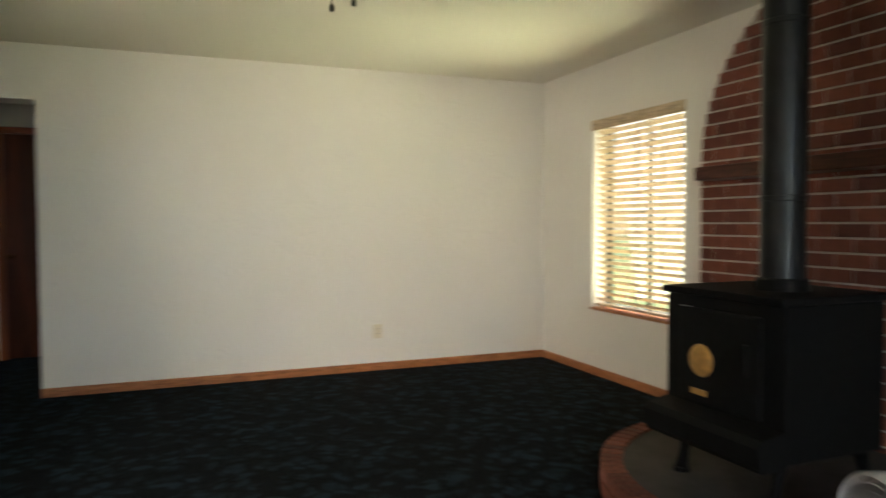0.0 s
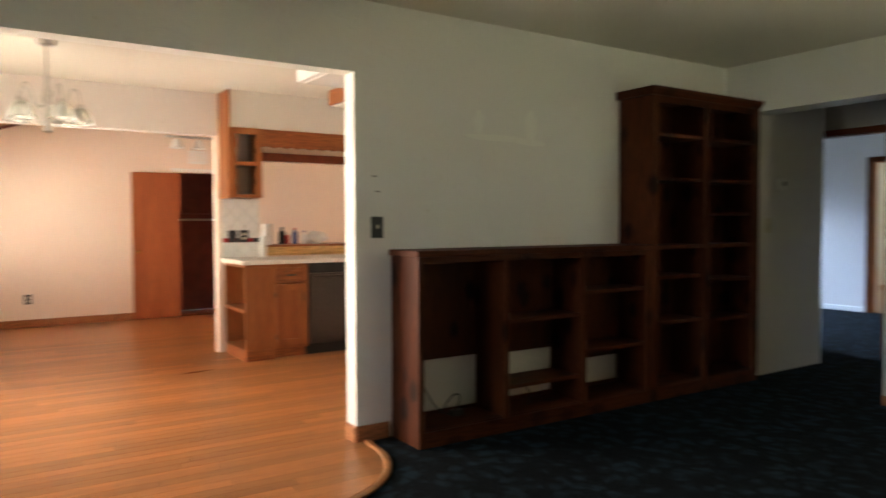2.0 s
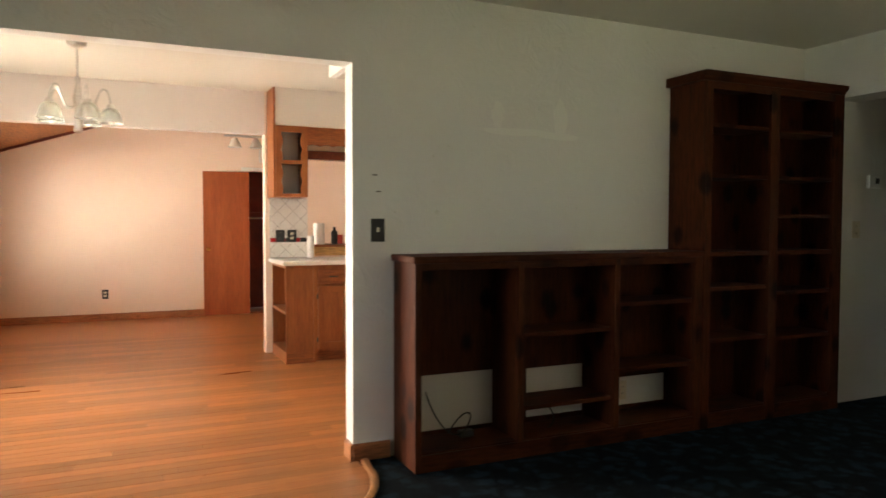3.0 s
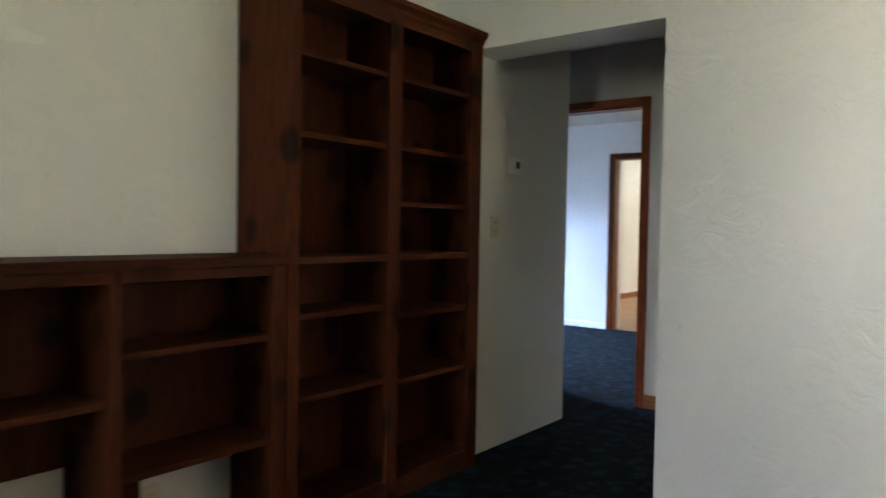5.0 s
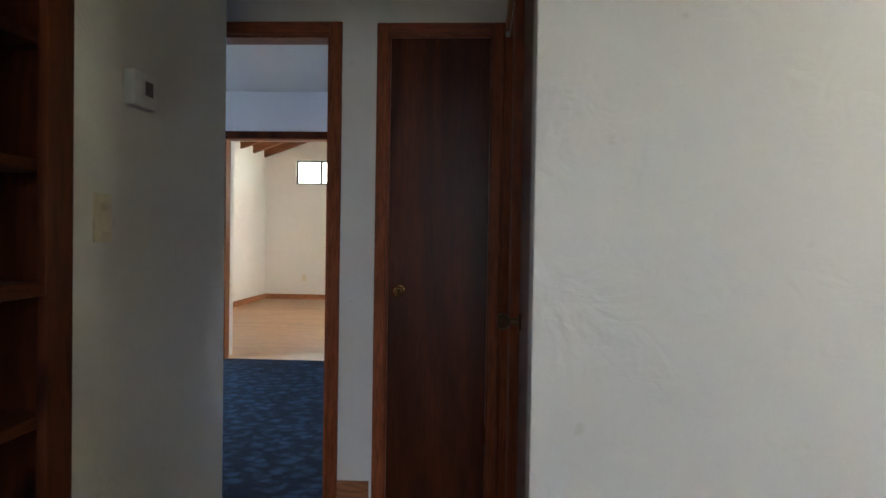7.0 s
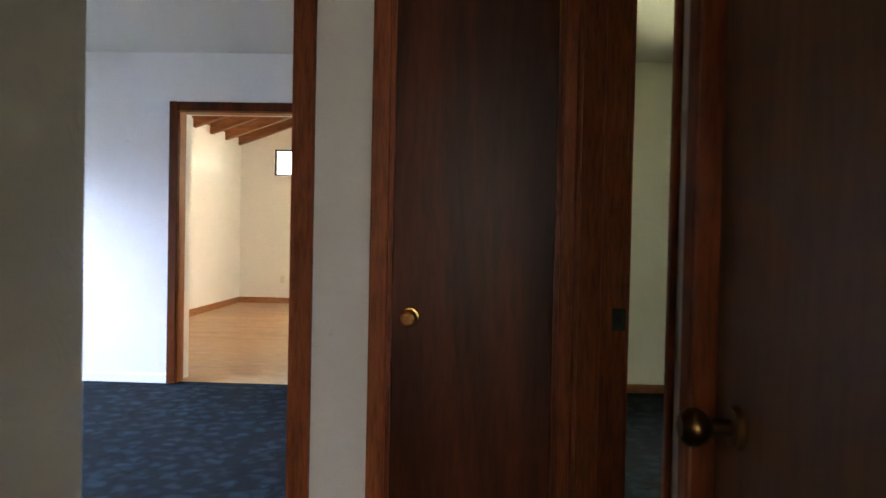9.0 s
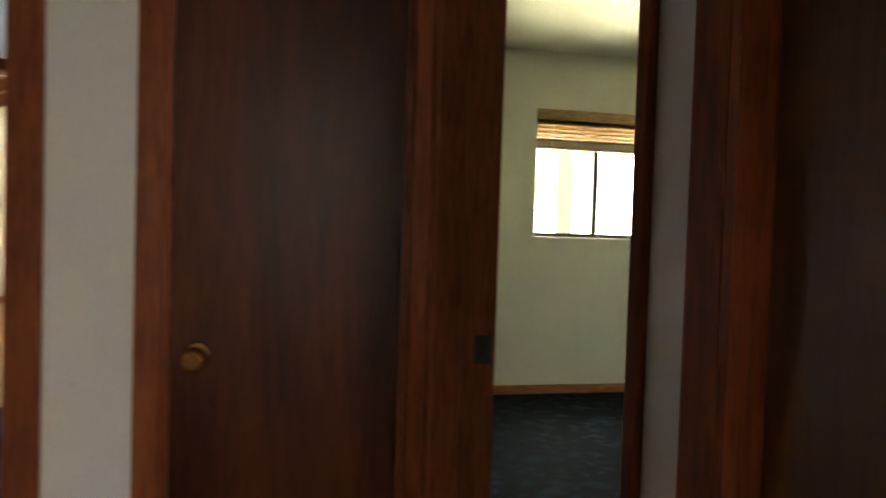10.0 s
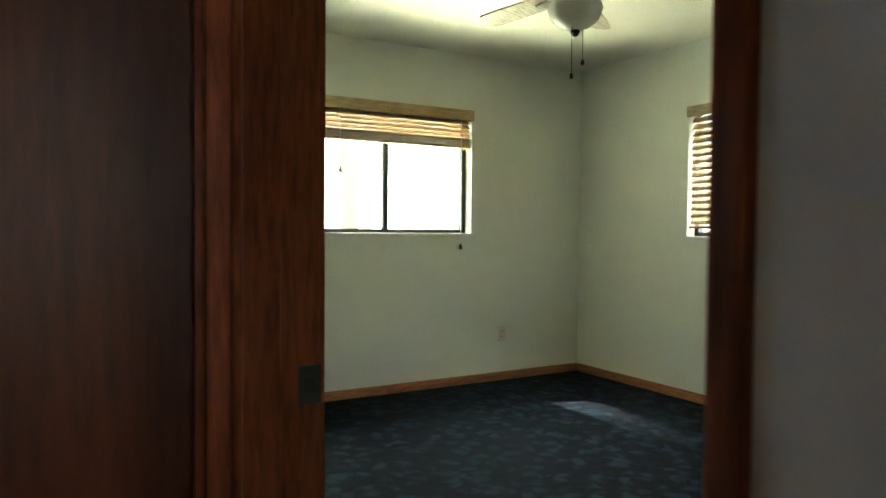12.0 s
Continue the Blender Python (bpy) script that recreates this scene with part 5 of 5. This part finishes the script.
def strip_floor(name, label, x0, x1, y0, y1, w, mat, axis, seed, lengths, most):
    """Strip floor of single planks in random lengths; what exceeds the count is joined."""
    t = thing(name, ((x0 + x1) / 2, (y0 + y1) / 2, 0), label, "floor", kind="structure")
    rnd = random.Random(seed)
    cache, made, rest = {}, 0, bmesh.new()
    a0, a1, c0, c1 = (y0, y1, x0, x1) if axis == "y" else (x0, x1, y0, y1)
    n = int(round((c1 - c0) / w))
    for k in reversed(range(n)):
        c = c0 + w * (k + 0.5)
        a = a0 - rnd.random() * 0.8
        while a < a1:
            length = rnd.choice(lengths)
            s, e = max(a, a0), min(a + length, a1)
            a += length
            size = round(e - s - 0.0012, 3)
            if size < 0.04:
                continue
            if made < most:
                if size not in cache:
                    cache[size] = plank_mesh(w - 0.0012, size, mat, axis)
                on(t, "plank", cache[size], Matrix.Translation((c, s, 0) if axis == "y" else (s, c, 0)))
                made += 1
            elif axis == "y":
                add_box(rest, c - w / 2 + 0.0006, c + w / 2 - 0.0006, s, s + size, -0.012, 0)
            else:
                add_box(rest, s, s + size, c - w / 2 + 0.0006, c + w / 2 - 0.0006, -0.012, 0)
    if rest.verts:
        tagged(part("planks", rest, mat, t), kind="stuff")
    return t


strip_floor("floor_dining", "honey oak strip floor with a satin finish", -7.4, -1.28, -5.7, -0.12, 0.082, FLOOR_OAK, "y", 3, (0.6, 0.9, 1.2, 1.5, 1.9), 300)
strip_floor("floor_wood_room", "pale oak strip floor", -3.95, 0.0, 5.01, 10.95, 0.082, FLOOR_PALE, "x", 5, (0.7, 1.0, 1.3, 1.7), 200)

# rounded apron of the oak floor that reaches over the carpet's edge
t = thing("floor_apron", (-0.9, -4.4, 0), "rounded oak floor apron meeting the carpet", "floor", kind="structure")


def apron_top(x, r=0.68):
    return -3.9 + math.sqrt(max(0.0, r * r - (x + 1.1) ** 2)) if x > -1.1 else -3.9 + r


rnd = random.Random(8)
x = -1.28
while x < -0.47:
    xe = min(x + 0.082, -0.455)
    cut = apron_top((x + xe) / 2) - rnd.choice((0.5, 0.8, 1.1, 1.4))
    for lo, hi in ((-5.54, cut), (cut, None)):
        if x < -1.2 and hi is None:
            ta = tb = -3.29
        else:
            ta, tb = (apron_top(x, 0.645), apron_top(xe, 0.645)) if hi is None else (hi - 0.001, hi - 0.001)
        if min(ta, tb) > lo + 0.03:
            pts = [(x + 0.0006, lo), (xe - 0.0006, lo), (xe - 0.0006, tb), (x + 0.0006, ta)]
            part("plank", extrude_profile(pts, "z", -0.012 if x < -1.22 else 0.001, 0.006), FLOOR_OAK, t)
    x += 0.082
edge = bmesh.new()
path = [(-1.215, -3.215)] + [(-1.1 + 0.665 * math.sin(a), -3.9 + 0.665 * math.cos(a)) for a in [radians(2 + 88 * i / 24) for i in range(25)]] + [(-0.435, -5.5)]
rings = []
for i, p in enumerate(path):
    q = Vector(path[min(i + 1, len(path) - 1)]) - Vector(path[max(i - 1, 0)])
    nrm = Vector((q.y, -q.x)).normalized() * -1
    row = []
    for off, z in ((-0.022, 0.001), (-0.022, 0.010), (-0.008, 0.015), (0.010, 0.013), (0.022, 0.001)):
        w = Vector(p) - nrm * off
        row.append(edge.verts.new((w.x, w.y, z)))
    rings.append(row)
for a, b in zip(rings, rings[1:]):
    for k in range(5):
        edge.faces.new((a[k], a[(k + 1) % 5], b[(k + 1) % 5], b[k]))
part("nosing", edge, wood("oak_nosing", (0.5, 0.24, 0.10), (0.36, 0.15, 0.06), "x", 1.0, 0.3), t, "rounded oak edge strip", True)

# vaulted cedar ceiling of the family room
whole("ceiling_family", extrude_profile([(-5.72, 2.03), (-0.1, 3.94), (-0.1, 4.0), (-5.72, 2.1)], "x", -7.5, -4.57), VAULT, "vaulted cedar board ceiling", "ceiling", kind="structure")
whole("ceiling_trim_family", extrude_profile([(-5.7, 2.005), (-0.12, 3.90), (-0.12, 3.93), (-5.7, 2.035)], "x", -7.4, -7.37), CLOSET_RED, "dark trim under the sloping ceiling", "trim", kind="structure")

# sloping boarded ceiling and rafters of the beamed room
whole("ceiling_wood_room", extrude_profile([(-4.07, 2.60), (0.12, 4.11), (0.12, 4.2), (-4.07, 2.7)], "y", 5.07, 11.1), VAULT, "sloping boarded ceiling over the beamed room", "ceiling", kind="structure")
for i in range(9):
    y = 10.86 - 0.61 * i
    whole("rafter", extrude_profile([(-3.949, 2.49), (-0.001, 3.91), (-0.001, 4.06), (-3.949, 2.64)], "y", y - 0.045, y + 0.045), BEAM, "brown exposed rafter under the boarded ceiling", "rafter", "rafters", "structure")

# unseen eaves on the south side, added to keep direct sun out
whole("eave_dining", extrude_profile([(-5.85, 2.14), (-6.75, 2.08), (-6.75, 2.2), (-5.85, 2.3)], "x", -7.7, -1.3), BEAM, "unseen brown boarded eave added to shade the windows", "eave", kind="structure")
whole("eave_living", extrude_profile([(-7.55, 2.44), (-8.3, 2.38), (-8.3, 2.5), (-7.55, 2.6)], "x", -1.4, 4.4), BEAM, "unseen brown boarded eave added to shade the windows", "eave", kind="structure")


def garden_tree(at, height, centre, r, seed):
    """Tapered trunk, forking limbs, crown of many small leaves."""
    t = thing("garden_tree", at, "unseen leafy green garden tree with a grey-brown trunk, dappling the sun", "tree")
    rnd = random.Random(seed)
    bark = plain("tree_bark", (0.10, 0.075, 0.05), 0.9, 0, 0.35, 9)
    base, c = Vector(at), Vector(centre)
    b = bmesh.new()
    knee = base.lerp(c, 0.45) + Vector((0.15, -0.1, 0))
    add_tube(b, base, knee, 0.17, 0.12, 12)
    add_tube(b, knee, c, 0.12, 0.05, 10)
    for i in range(10):
        s = knee.lerp(c, rnd.random())
        e = c + Vector((rnd.gauss(0, 1), rnd.gauss(0, 1), rnd.gauss(0, 0.7))).normalized() * r * 0.8
        add_tube(b, s, e, 0.045, 0.012, 8)
    part("trunk", b, bark, t)
    leaf, nt, bs = material("leaf_green")
    geo = nt.nodes.new("ShaderNodeNewGeometry")
    nt.links.new(ramp(nt, geo.outputs["Random Per Island"], [(0, (0.04, 0.09, 0.02)), (1, (0.10, 0.16, 0.04))]), bs.inputs["Base Color"])
    verts, faces = [], []
    for k in range(120):
        d = Vector((rnd.gauss(0, 1), rnd.gauss(0, 1), rnd.gauss(0, 0.75)))
        d = d.normalized() * r * (0.35 + 0.65 * rnd.random())
        clump = c + d
        for m in range(70):
            p = clump + Vector((rnd.gauss(0, 0.22), rnd.gauss(0, 0.22), rnd.gauss(0, 0.17)))
            u = Vector((rnd.gauss(0, 1), rnd.gauss(0, 1), rnd.gauss(0, 1))).normalized()
            w = u.cross(Vector((rnd.gauss(0, 1), rnd.gauss(0, 1), rnd.gauss(0, 1)))).normalized()
            n = len(verts)
            verts += [p - u * 0.07, p + w * 0.035, p + u * 0.07, p - w * 0.035]
            faces.append((n, n + 1, n + 2, n + 3))
    me = bpy.data.meshes.new("crown")
    me.from_pydata([tuple(v) for v in verts], [], faces)
    me.materials.append(leaf)
    crown = new("crown", me)
    crown.parent, crown.matrix_parent_inverse = t, t.matrix_basis.inverted()
    return t


# unseen tree assumed from the dapple, crown set to trim the bedroom's sun patch
garden_tree((8.3, -0.6, -0.3), 10, (7.4, 0.2, 8.9), 1.75, 4)
# unseen eave, added to keep a sun streak off the wood room's floor
whole("eave_wood_room", extrude_profile([(0.12, 2.6), (1.5, 2.52), (1.5, 2.64), (0.12, 2.8)], "y", 5.6, 10.6), BEAM, "unseen brown boarded eave added to shade the window", "eave", kind="structure")
